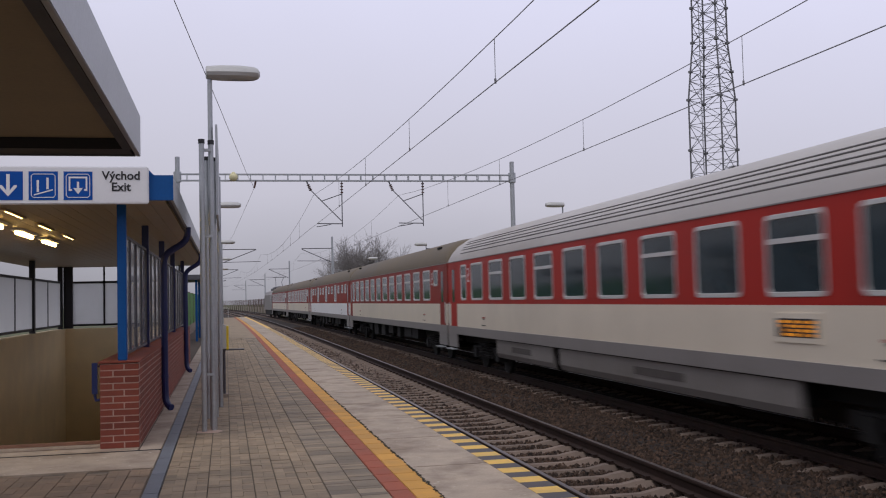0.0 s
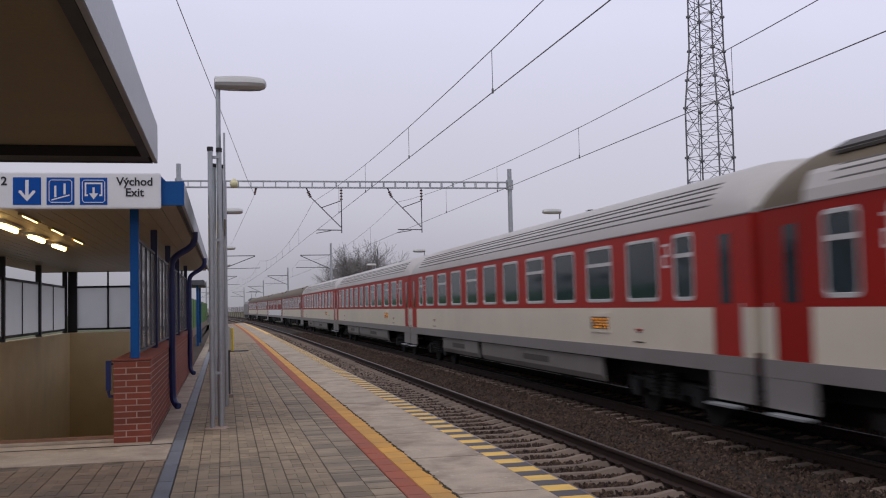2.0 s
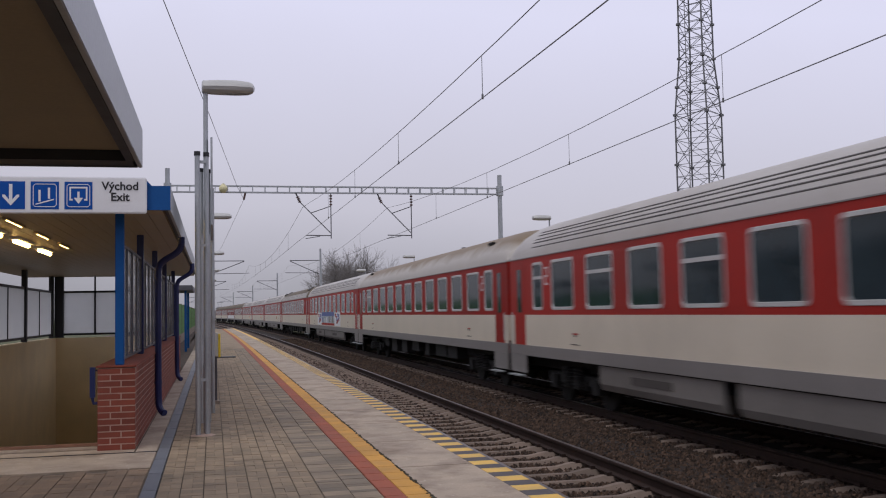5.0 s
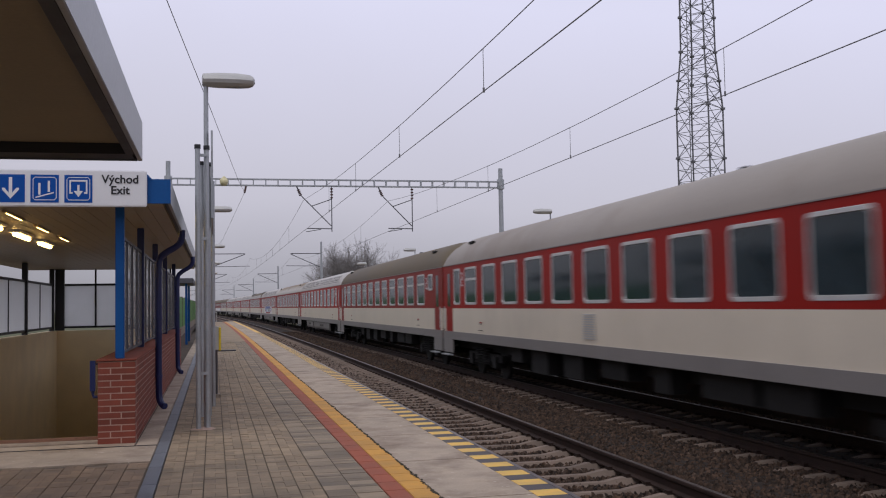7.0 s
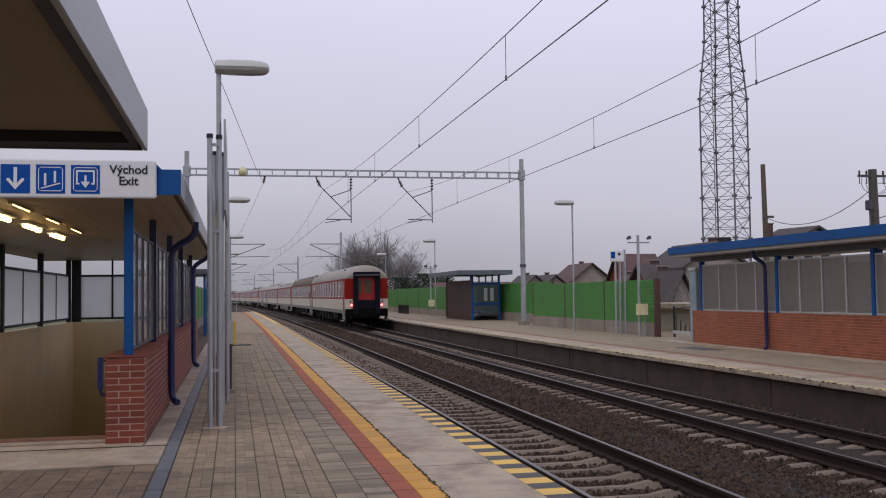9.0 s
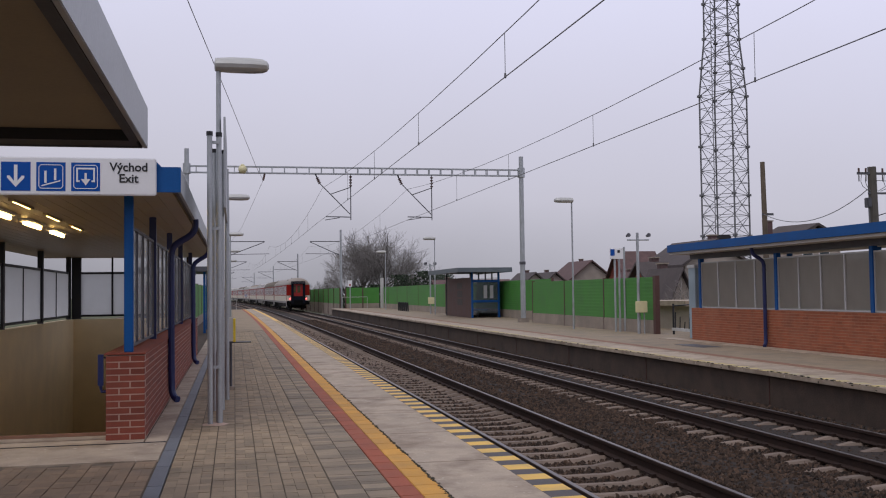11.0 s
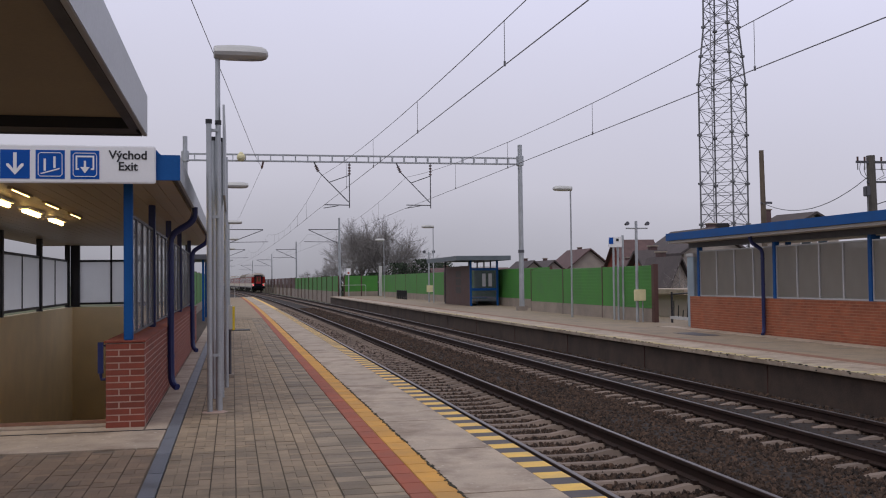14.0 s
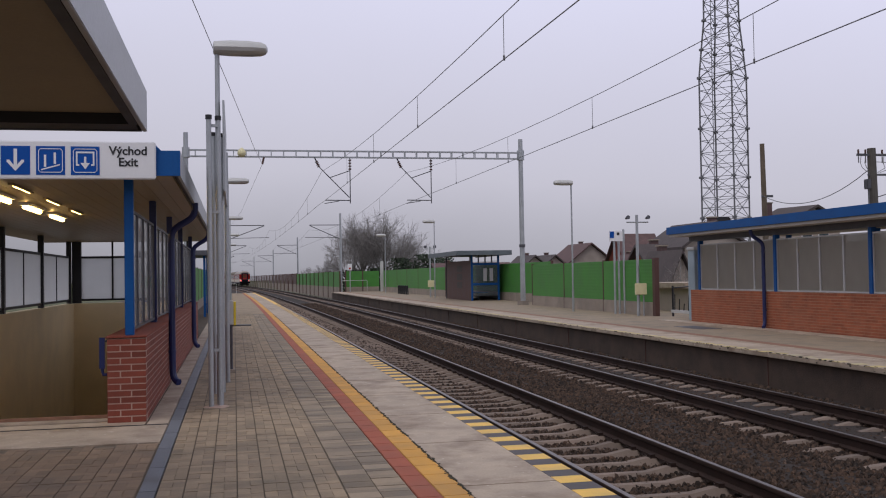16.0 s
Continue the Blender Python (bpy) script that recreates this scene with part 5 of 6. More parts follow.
# ---- lamp posts, sign post and ticket box ----
def lamp_head(bm, x, y, z, sx, size):
    """A long rounded street lamp head that points along x."""
    prof = [(0.0, 0.10), (0.02, 0.135), (0.3, 0.155), (0.65, 0.155), (0.88, 0.135), (0.965, 0.10), (1.0, 0.04)]
    rings = []
    for a, r in prof:
        rings.append([bm.verts.new((x + sx * a * size, y + math.cos(k * math.tau / 12) * r * size * 1.5, z + a * 0.0 + math.sin(k * math.tau / 12) * r * size * (1.05 if math.sin(k * math.tau / 12) > 0 else 0.8))) for k in range(12)])
    for p, q in zip(rings, rings[1:]):
        for k in range(12):
            bm.faces.new((p[k], p[(k + 1) % 12], q[(k + 1) % 12], q[k]))
    bm.faces.new(rings[0]), bm.faces.new(rings[-1][::-1])
    return bm


def street_lamp(x, y, height, sx, size, label):
    t = thing("street_lamp", label, "lamp post", "platform lamps", at=(x, y, 0))
    p = part("pole", rod(B(), (0, 0, 0), (0, 0, height), 0.04, 0.032, 12), M["steel"], t, smooth=True)
    part("base_collar", rod(B(), (0, 0, 0), (0, 0, 0.9), 0.046, sides=12), M["steel"], p)
    h = part("lamp_head", lamp_head(B(), -sx * 0.05, 0, height + 0.06, sx, size), M["lamp_plastic"], t, "pale grey lamp head", smooth=True)
    part("diffuser", lamp_head(B(), sx * 0.12, 0, height + 0.035, sx, size * 0.72), M["frost"], h, smooth=True)
    return t


street_lamp(-0.189, 13.25, 4.555, 1, 0.70, "grey steel lamp post with long pale lamp head")
for y in (31.3, 50.5, 70, 90):
    street_lamp(-0.17 + bend(y), y, 4.55, 1, 0.70, "grey steel platform lamp post")

board = thing("name_board_post", "pair of galvanised posts with an edge-on board", "sign post")
for x, y in ((-0.298, 12.94), (-0.183, 13.02), (-0.268, 14.5), (-0.168, 14.6)):
    p = part("post", rod(B(), (x, y, 0), (x, y, 3.65), 0.034, sides=12), M["steel"], board, smooth=True)
    part("cap", rod(B(), (x, y, 3.645), (x, y, 3.70), 0.042, sides=12), M["black"], p)
for z in (0.7, 2.45, 3.55):
    part("clamp", box(B(), -0.298, -0.183, 12.96, 13.0, z, z + 0.035), M["steel"], board)
part("board", box(B(), -0.128, -0.10, 13.1, 16.2, 2.75, 3.92), M["steel"], board, "thin grey board seen from its edge")
part("rear_post", rod(B(), (-0.11, 16.0, 0), (-0.11, 16.0, 3.6), 0.034, sides=12), M["steel"], board)
foot = B()
rod(foot, (-0.24, 13.0, 0.0), (-0.24, 13.0, 0.016), 0.17, 0.11, 11)
part("footing", foot, M["mortar"], board, "pale spilled mortar at the feet")

tbox = thing("ticket_validator", "grey and yellow box on two thin dark legs", "ticket machine")
part("box", box(B(), -0.19, -0.02, 17.5, 17.75, 0.83, 1.24), M["lamp_plastic"], tbox, bevel=0.012)
part("yellow_panel", box(B(), -0.018, 0.02, 17.5, 17.75, 0.82, 1.22), M["yellow"], tbox)
for x in (-0.14, -0.06):
    part("leg", rod(B(), (x, 17.62, 0.0), (x, 17.62, 0.83), 0.022), M["dark_steel"], tbox)
part("footing", box(B(), -0.18, 0.0, 17.5, 17.75, 0.0, 0.06), M["concrete"], tbox)
tray = part("shelf", box(B(), -0.15, 0.28, 17.55, 17.75, 0.80, 0.82), M["dark_steel"], tbox)


def railing(x0, x1, y, height=1.05, label="pale tubular railing at the end of the platform"):
    t = thing("railing", label, "railing")
    for z in (height,):
        part("rail", rod(B(), (x0, y, z), (x1, y, z), 0.022), M["lamp_plastic"], t)
    n = max(1, int((x1 - x0) / 2.0))
    for k in range(n + 1):
        x = x0 + (x1 - x0) * k / n
        part("post", rod(B(), (x, y, 0), (x, y, height), 0.022), M["lamp_plastic"], t)


railing(-1.4, 0.2, 110.6)

# small waiting shelter and green fence further along
hut = thing("waiting_shelter", "small flat-roofed waiting shelter further along the platform", "station shelter")
part("roof", box(B(), -4.0, -0.95, 43.5, 49.0, 2.62, 2.84), M["dark_steel"], hut, bevel=0.02)
for x in (-3.7, -1.25):
    for y in (44.0, 48.5):
        part("post", box(B(), x - 0.05, x + 0.05, y - 0.05, y + 0.05, 0, 2.62), M["blue"], hut)
part("back_wall", box(B(), -3.75, -3.65, 44.0, 48.5, 0.1, 2.4), M["brown_panel"], hut)


def noise_fence(name, x, y0, y1, step, top, sx, label, follow=False, mat="green_fence"):
    """Posts with ribbed panels on a concrete plinth, facing the track on the side sx."""
    f = thing(name, label, "noise barrier", "noise barriers")
    n = max(1, round((y1 - y0) / step))
    for k in range(n + 1):
        y = y0 + (y1 - y0) * k / n
        o = bend(y) if follow else 0
        part("post", box(B(), x + o - 0.065, x + o + 0.065, y - 0.042, y + 0.042, -0.8 if follow else 0, top + 0.04), M["brown_panel"], f)
    for k in range(n):
        a, b = y0 + (y1 - y0) * k / n + 0.046, y0 + (y1 - y0) * (k + 1) / n - 0.046
        o = bend((a + b) / 2) if follow else 0
        p = part("panel", B(), M[mat], f)
        ribs = int((top - 0.5) / 0.125)
        prof = [(x + 0.06, 0.5)]
        for r in range(ribs):
            z = 0.5 + (top - 0.5) * r / ribs
            h = (top - 0.5) / ribs
            prof += [(x + sx * 0.05, z + 0.02), (x + sx * 0.05, z + h * 0.45), (x + sx * 0.0475, z + h * 0.6), (x + sx * 0.0475, z + h * 0.95)]
        prof += [(x - sx * 0.05, top), (x - sx * 0.05, 0.5)]
        prof[0] = (x + sx * 0.05, 0.5)
        bm = sweep(B(), prof, [(o, a), (o, b)])
        p.data = mesh(bm, M[mat], "panel")
        part("plinth", box(B(), x + o - 0.07, x + o + 0.07, a, b, -0.9 if follow else 0.0, 0.495), M["concrete"], f, "pale concrete plinth")
    return f


noise_fence("noise_barrier", -1.95, 33.0, 110.0, 5.5, 2.2, 1, "green ribbed noise barrier on a concrete plinth")

# ---- pavers ----
def pavers(owner, x0, cols, y0, y1, near_end, mat, square=False, pitch=0.2):
    """Rows along the platform: two stones laid lengthwise, then one or two laid crosswise."""
    one, rest_bm = {}, B()
    pat = random.Random(11)

    def stone(w, d):
        if (w, d) not in one:
            bm = box(B(), 0.0, w, 0.0, d, -0.03, -0.003)
            for f in list(bm.faces):
                if f.calc_center_median().z > -0.004:
                    bmesh.ops.inset_individual(bm, faces=[f], thickness=0.004, depth=0.003)
            one[w, d] = mesh(bm, M[mat], "paver")
        return one[w, d]

    for c in range(cols):
        x = x0 + c * pitch
        y = y0 + pat.choice((0.0, 0.1, 0.15, 0.2)) - 0.2
        while y < y1:
            if square:
                run = pat.choice((0.1, 0.1, 0.2))
                group = [(0.004, 0.0, pitch - 0.008, run - 0.003)]
            else:
                group = [(0.005, 0.0, 0.094, 0.1975), (0.102, 0.0, 0.093, 0.1975), (0.005, 0.2, 0.190, 0.0975)]
                run = 0.3
                if pat.random() < 0.22:
                    group.append((0.005, 0.3, 0.190, 0.0975))
                    run = 0.4
            for gx, gy, w, d in group:
                if not y0 <= y + gy < y1 - d:
                    continue
                dz, o = pat.uniform(-0.0022, 0.0022), bend(y + gy)
                if y < near_end:
                    part("paver", stone(w, d), None, owner, at=(x + o + gx, y + gy, dz))
                else:
                    box(rest_bm, x + o + gx, x + o + gx + w, y + gy, y + gy + d, -0.02, dz)
            y += run
    tagged(part("far_pavers", rest_bm, M[mat], owner), kind="stuff")


pavers(near, -0.595, 7, 6.6, 46, 10.2, "paver")
pavers(near, 0.81, 2, 6.6, 46, 14.0, "paver_grey", True, 0.241)
pavers(near, -2.95, 11, 6.6, 10.3, 8.4, "paver_brown")
# the paving behind and below the viewer
pavers(near, -0.595, 7, -13.53, 6.6, -20, "paver")
pavers(near, 0.81, 2, -13.53, 6.6, -20, "paver_grey", True, 0.241)
pavers(near, -8.75, 40, -13.53, 6.6, -20, "paver_brown")
pavers(near, -8.75, 29, 6.6, 10.3, 6.6, "paver_brown")


def strip(x0, x1, name, mat):
    me = mesh(box(B(), x0, x1, 0.002, 0.398, -0.06, 0.002), M[mat], name, bevel=0.004)
    for i in range(-48, 110):
        y = 6.0 + 0.4 * i
        part(name, me, None, near, at=(bend(y), y, 0))
    part(name, sweep(B(), [(x0, -0.06), (x0, 0.002), (x1, 0.002), (x1, -0.06)], stations(50, 111)), M[mat], near)


strip(1.295, 1.475, "red_tile", "red_tile")
strip(1.478, 1.686, "yellow_tile", "yellow_tile")

# ---- far platform: big shelter ----
big = thing("station_shelter", "long shelter with brick base, milky panes and blue roof edge", "station shelter")
WX = 14.3
base = part("brick_base", box(B(), WX + 0.004, WX + 0.30, 12.0, 29.65, -0.02, 1.02), M["mortar_dull"], big, "orange red brick base wall")
rows_bm = B()
for c in range(14):
    z = 0.004 + c * 0.073
    y = 12.0 - (0.13 if c % 2 else 0)
    while y < 29.65:
        box(rows_bm, WX, WX + 0.1, max(12.0, y), min(y + 0.246, 29.65), z, z + 0.055)
        y += 0.26
tagged(part("bricks", rows_bm, M["brick_orange"], base), kind="stuff")
end_bm = B()
for c in range(14):
    z = 0.004 + c * 0.073
    x = WX + 0.01 - (0.13 if c % 2 else 0)
    while x < 17.6:
        box(end_bm, max(WX + 0.01, x), min(x + 0.25, 17.6), 29.55, 29.66, z, z + 0.065)
        x += 0.26
tagged(part("bricks", end_bm, M["brick_orange"], base), kind="stuff")
part("brick_core", box(B(), WX + 0.3, 17.6, 29.35, 29.64, -0.02, 1.02), M["mortar"], base)
for y in (29.1, 24.6, 20.45, 15.8):
    part("post", box(B(), WX + 0.02, WX + 0.16, y - 0.07, y + 0.07, 1.02, 2.75), M["blue"], big, "blue painted steel post", bevel=0.01)
    part("post", box(B(), 17.4, 17.54, y - 0.07, y + 0.07, 0.0, 2.75), M["blue"], big, "blue painted steel post", bevel=0.01)
for a, b in ((24.67, 29.03), (20.52, 24.53), (15.87, 20.38)):
    for k in range(4):
        y0, y1 = a + (b - a) * k / 4, a + (b - a) * (k + 1) / 4
        p = part("pane", box(B(), WX + 0.08, WX + 0.092, y0 + 0.025, y1 - 0.025, 1.07, 2.41), M["panel_glass"], big, "milky grey pane")
        part("pane_frame", box(box(box(box(B(), WX + 0.05, WX + 0.12, y0, y0 + 0.025, 1.03, 2.45), WX + 0.05, WX + 0.12, y1 - 0.025, y1, 1.03, 2.45), WX + 0.05, WX + 0.12, y0 + 0.025, y1 - 0.025, 1.03, 1.07), WX + 0.05, WX + 0.12, y0 + 0.025, y1 - 0.025, 2.41, 2.45), M["frame_metal"], p)
    # rear glazing
    for k in range(4):
        y0, y1 = a + (b - a) * k / 4, a + (b - a) * (k + 1) / 4
        part("rear_pane", box(B(), 17.44, 17.46, y0 + 0.02, y1 - 0.02, 0.9, 2.41), M["panel_glass"], big)
part("rear_wall", box(B(), 17.4, 17.6, 12.0, 29.7, 0.0, 0.9), M["brick_orange"], big)
for k in range(3):
    part("end_pane", box(B(), WX + 0.2 + k * 1.05, WX + 1.2 + k * 1.05, 29.2, 29.22, 1.05, 2.41), M["panel_glass"], big)
r = part("roof", box(B(), 13.72, 18.2, 11.0, 30.0, 2.80, 2.96), M["dark_steel"], big)
part("roof_edge", box(B(), 13.68, 13.718, 11.0, 30.04, 2.80, 3.03), M["blue"], r, "blue roof edge")
part("roof_edge", box(B(), 13.72, 18.2, 30.002, 30.04, 2.80, 3.03), M["blue"], r, "blue roof edge")
part("soffit", box(B(), 13.74, 18.2, 11.0, 29.98, 2.72, 2.795), M["soffit_grey"], r)
part("ceiling_beam", box(B(), WX + 0.0, WX + 0.18, 12.0, 29.7, 2.56, 2.715), M["dark_steel"], big)
downpipe(big, 14.22, 25.0, 2.78, -1)
for y in (14.6, 21.4, 27.9):
    lamp = part("ceiling_light", box(B(), 15.6, 15.75, y - 0.6, y + 0.6, 2.67, 2.718), M["white"], big)
part("kerb", box(B(), 13.75, 14.28, 11.0, 31.0, -0.01, 0.018), M["slab"], big)
part("manhole", box(B(), 12.6, 13.25, 25.6, 27.3, -0.01, 0.008), M["dark_steel"], far)

# ---- fences ----
noise_fence("noise_barrier", 15.02, 34.1, 49.2, 5.03, 2.08, -1, "bright green ribbed noise barrier with dark posts on concrete plinth")
noise_fence("noise_barrier", 16.5, 50.6, 72.6, 5.5, 2.26, -1, "green ribbed noise barrier set back behind the small shelter")
noise_fence("noise_barrier", 15.5, 73.0, 107.0, 5.6, 2.22, -1, "bright green ribbed noise barrier with dark posts on concrete plinth")
noise_fence("noise_barrier", 11.7, 108.2, 166.0, 5.8, 2.2, -1, "green noise barrier beside the line", follow=True)
noise_fence("noise_barrier", 11.9, 167.0, 560.0, 9.0, 2.3, -1, "brown noise barrier far along the line", follow=True, mat="brown_panel")
part("fence_end_post", box(B(), 14.93, 15.10, 33.86, 34.02, 0, 2.12), M["brown_panel"], tagged(new("gate_post"), "brown steel gate post", "gate post"))

# short return that joins the two barriers at the platform's end
turn_fence = thing("noise_barrier", "green noise barrier across the end of the platform", "noise barrier", "noise barriers")
for x0 in (11.8, 13.65):
    part("panel", box(B(), x0 + 0.06, x0 + 1.79, 107.9, 107.98, 0.5, 2.2), M["green_fence"], turn_fence)
    part("plinth", box(B(), x0 + 0.06, x0 + 1.79, 107.88, 108.0, -0.9, 0.497), M["concrete"], turn_fence)
    part("post", box(B(), x0 - 0.06, x0 + 0.06, 107.86, 108.02, -0.9, 2.25), M["brown_panel"], turn_fence)

# gateway between fence and shelter
gate = thing("access_gate", "dark steel gate leaning in the gap beside the shelter", "gate")
part("post", rod(B(), (15.35, 31.05, 0), (15.2, 30.95, 2.35), 0.035), M["black"], gate)
part("post", rod(B(), (15.45, 33.5, 0), (15.45, 33.5, 1.1), 0.04), M["black"], gate)
part("brace", rod(B(), (15.32, 31.1, 1.25), (15.45, 32.0, 0.02), 0.03), M["black"], gate)
part("brace", rod(B(), (15.22, 31.0, 1.85), (14.95, 30.75, 1.25), 0.028), M["black"], gate)
part("rail", rod(B(), (15.35, 31.1, 1.12), (15.45, 33.5, 1.02), 0.025), M["black"], gate)
part("rail", box(B(), 15.33, 15.43, 31.15, 33.4, 0.14, 0.24), M["lamp_plastic"], gate, "pale bottom rail")
for k in range(6):
    part("bar", rod(B(), (15.38, 31.4 + k * 0.36, 0.20), (15.38, 31.28 + k * 0.38, 0.48 + 0.16 * (k % 3)), 0.02), M["black"], gate)
shed = thing("garden_shed", "low pale shed with flat grey roof behind the gap", "shed")
part("wall", box(B(), 17.5, 21.5, 36.5, 41.0, -1.25, 0.95), M["render_pale"], shed)
part("roof", box(B(), 17.2, 21.9, 36.2, 41.4, 0.95, 1.15), M["slab"], shed)
canister = thing("control_cabinet", "tall pale blue-grey cabinet beside the shelter", "cabinet")
part("body", box(B(), 14.74, 15.06, 30.25, 30.75, 0, 2.30), M["cabinet"], canister, bevel=0.015)
part("lid", box(B(), 14.71, 15.09, 30.22, 30.78, 2.30, 2.41), M["lamp_plastic"], canister, bevel=0.02)

# ---- masts and signs ----
pole = thing("loudspeaker_mast", "grey mast with two loudspeakers and pale yellow box", "loudspeaker mast")
part("pole", rod(B(), (14.55, 34.5, 0), (14.55, 34.5, 3.72), 0.06, 0.05, 10), M["steel"], pole)
part("crossbar", rod(B(), (14.15, 34.5, 3.45), (15.0, 34.5, 3.45), 0.025), M["steel"], pole)
for x in (14.18, 14.97):
    part("loudspeaker", rod(B(), (x, 34.62, 3.60), (x, 34.40, 3.63), 0.04, 0.075, 12), M["dark_steel"], pole)
part("box", box(B(), 14.38, 14.81, 34.3, 34.42, 0.78, 1.2), M["yellow_box"], pole, "pale yellow box", bevel=0.015)
part("box_leg", rod(B(), (14.74, 34.45, 0), (14.74, 34.45, 0.8), 0.03), M["steel"], pole)

ns = thing("platform_sign", "three grey posts with a small blue and white sign", "sign")
for x, y, z in ((14.48, 36.6, 2.85), (14.7, 36.7, 2.9), (14.95, 36.8, 3.3)):
    part("post", rod(B(), (x, y, 0), (x, y, z), 0.045), M["steel"], ns)
part("sign_plate", box(B(), 14.25, 14.80, 36.5, 36.54, 2.82, 3.22), M["white"], ns, bevel=0.01)
part("sign_mark", box(B(), 14.27, 14.44, 36.49, 36.502, 2.95, 3.20), M["picto"], ns)
part("sign_bar", box(B(), 14.56, 14.66, 36.49, 36.502, 3.06, 3.16), M["ink"], ns)

street_lamp(13.95, 40.0, 5.35, -1, 0.82, "tall grey lamp post on the far platform")
street_lamp(14.25, 71.0, 5.45, -1, 0.9, "tall grey lamp post on the far platform")
street_lamp(14.15, 94.5, 5.45, -1, 0.9, "tall grey lamp post on the far platform")
cam_mast = thing("camera_mast", "slim grey mast with small camera heads", "mast")
part("pole", rod(B(), (14.3, 73.0, 0), (14.3, 73.0, 3.75), 0.06), M["steel"], cam_mast)
part("crossbar", rod(B(), (13.9, 73.0, 3.6), (14.7, 73.0, 3.6), 0.03), M["steel"], cam_mast)
for x in (13.95, 14.66):
    part("head", box(B(), x - 0.09, x + 0.09, 72.8, 73.15, 3.66, 3.84), M["dark_steel"], cam_mast, bevel=0.02)
part("box", box(B(), 14.1, 14.55, 72.8, 72.95, 0.75, 1.25), M["yellow_box"], cam_mast)

# small shelter
ss = thing("waiting_shelter", "flat-roofed waiting shelter with brown wall and blue frame", "station shelter")
r = part("roof", box(B(), 13.25, 16.6, 58.9, 68.2, 2.86, 3.00), M["dark_steel"], ss)
part("roof_edge", box(B(), 13.21, 13.248, 58.9, 68.2, 2.80, 3.08), M["roof_slate"], r, "grey-blue roof edge", bevel=0.006)
part("roof_edge", box(B(), 13.21, 16.64, 58.86, 58.898, 2.80, 3.08), M["roof_slate"], r, "grey-blue roof edge", bevel=0.006)
part("roof_edge", box(B(), 16.602, 16.64, 58.9, 68.2, 2.80, 3.08), M["roof_slate"], r, "grey-blue roof edge", bevel=0.006)
bw = part("brown_wall", box(B(), 14.40, 14.48, 60.3, 67.6, 0.0, 2.5), M["brown_panel"], ss)
for z in (0.75, 1.28, 1.81):
    part("wall_pane", box(B(), 14.392, 14.399, 62.8, 64.3, z, z + 0.4), M["vent_grey"], bw, "dull pane in the brown wall")
part("brown_wall", box(B(), 14.42, 16.12, 67.5, 67.6, 0.0, 2.5), M["brown_panel"], ss)
part("rear_wall", box(B(), 16.1, 16.15, 60.3, 67.5, 0.1, 2.5), M["thin_glass"], ss)
for x, y in ((14.42, 60.2), (16.12, 60.2), (14.42, 67.7), (16.12, 67.7)):
    part("post", box(B(), x - 0.06, x + 0.06, y - 0.05, y + 0.05, 0, 2.86), M["blue"] if y < 61 else M["dark_steel"], ss)
for x in (14.85, 15.28, 15.7):
    part("stud", box(B(), x - 0.04, x + 0.04, 60.18, 60.24, 2.32, 2.86), M["dark_steel"], ss)
for z in (0.95, 2.2):
    part("rail", box(B(), 14.48, 16.06, 60.17, 60.23, z, z + 0.14), M["blue"], ss)
part("end_pane", box(B(), 14.48, 16.06, 60.2, 60.21, 0.3, 2.2), M["thin_glass"], ss)
for x in (15.15, 15.55):
    part("poster", box(B(), x, x + 0.22, 60.16, 60.175, 1.2, 2.0), M["lamp_plastic"], ss)
part("bench", box(B(), 14.8, 15.9, 62.0, 66.0, 0.42, 0.48), M["blue"], ss)
part("bench_leg", box(box(B(), 15.3, 15.4, 62.3, 62.4, 0, 0.42), 15.3, 15.4, 65.6, 65.7, 0, 0.42), M["dark_steel"], ss)

rack = thing("bicycle_rack", "low dark steel bicycle rack by the fence", "bicycle rack")
for k in range(5):
    part("hoop", tube(B(), [(14.5, 84 + k * 1.1, 0), (14.5, 84.1 + k * 1.1, 0.75), (14.5, 84.6 + k * 1.1, 0.75), (14.5, 84.7 + k * 1.1, 0)], 0.05), M["black"], rack)
railing(11.3, 14.0, 106.9, 1.2)
info = thing("signal_sign", "white and red signal sign on a post", "railway sign")
part("post", rod(B(), (12.2, 107.2, 0), (12.2, 107.2, 2.6), 0.06), M["steel"], info)
part("plate", box(B(), 11.95, 12.4, 107.1, 107.14, 2.3, 3.0), M["white"], info)
part("plate_mark", box(B(), 12.08, 12.27, 107.07, 107.099, 2.42, 2.6), M["train_red"], info)
cab = thing("control_cabinet", "grey metal control cabinet at the platform's end", "cabinet")
part("body", box(B(), 15.15, 15.45, 104.5, 105.0, 0, 3.2), M["lamp_plastic"], cab, bevel=0.03)

# ---- overhead line ----
portal = thing("catenary_portal", "galvanised lattice portal over both tracks", "catenary portal")
PY = 50.0
for x, top in ((-2.25, 8.78), (14.70, 8.64)):
    p = part("post", rod(B(), (x, PY, 0.0), (x, PY, top), 0.135, 0.115, 12), M["steel"], portal, "round steel post", smooth=True)
    part("collar", rod(B(), (x, PY, 7.55), (x, PY, 8.05), 0.19, sides=12), M["steel"], p)
    part("footing", rod(B(), (x, PY, -0.02), (x, PY, 0.22), 0.3, sides=12), M["concrete"], p)
    part("band", rod(B(), (x, PY, 3.0), (x, PY, 3.15), 0.16, sides=12), M["dark_steel"], p)
Z0, Z1 = 7.62, 7.93
for dy in (-0.13, 0.13):
    for z in (Z0, Z1):
        part("chord", box(B(), -2.15, 14.6, PY + dy - 0.025, PY + dy + 0.025, z - 0.026, z + 0.026), M["steel"], portal)
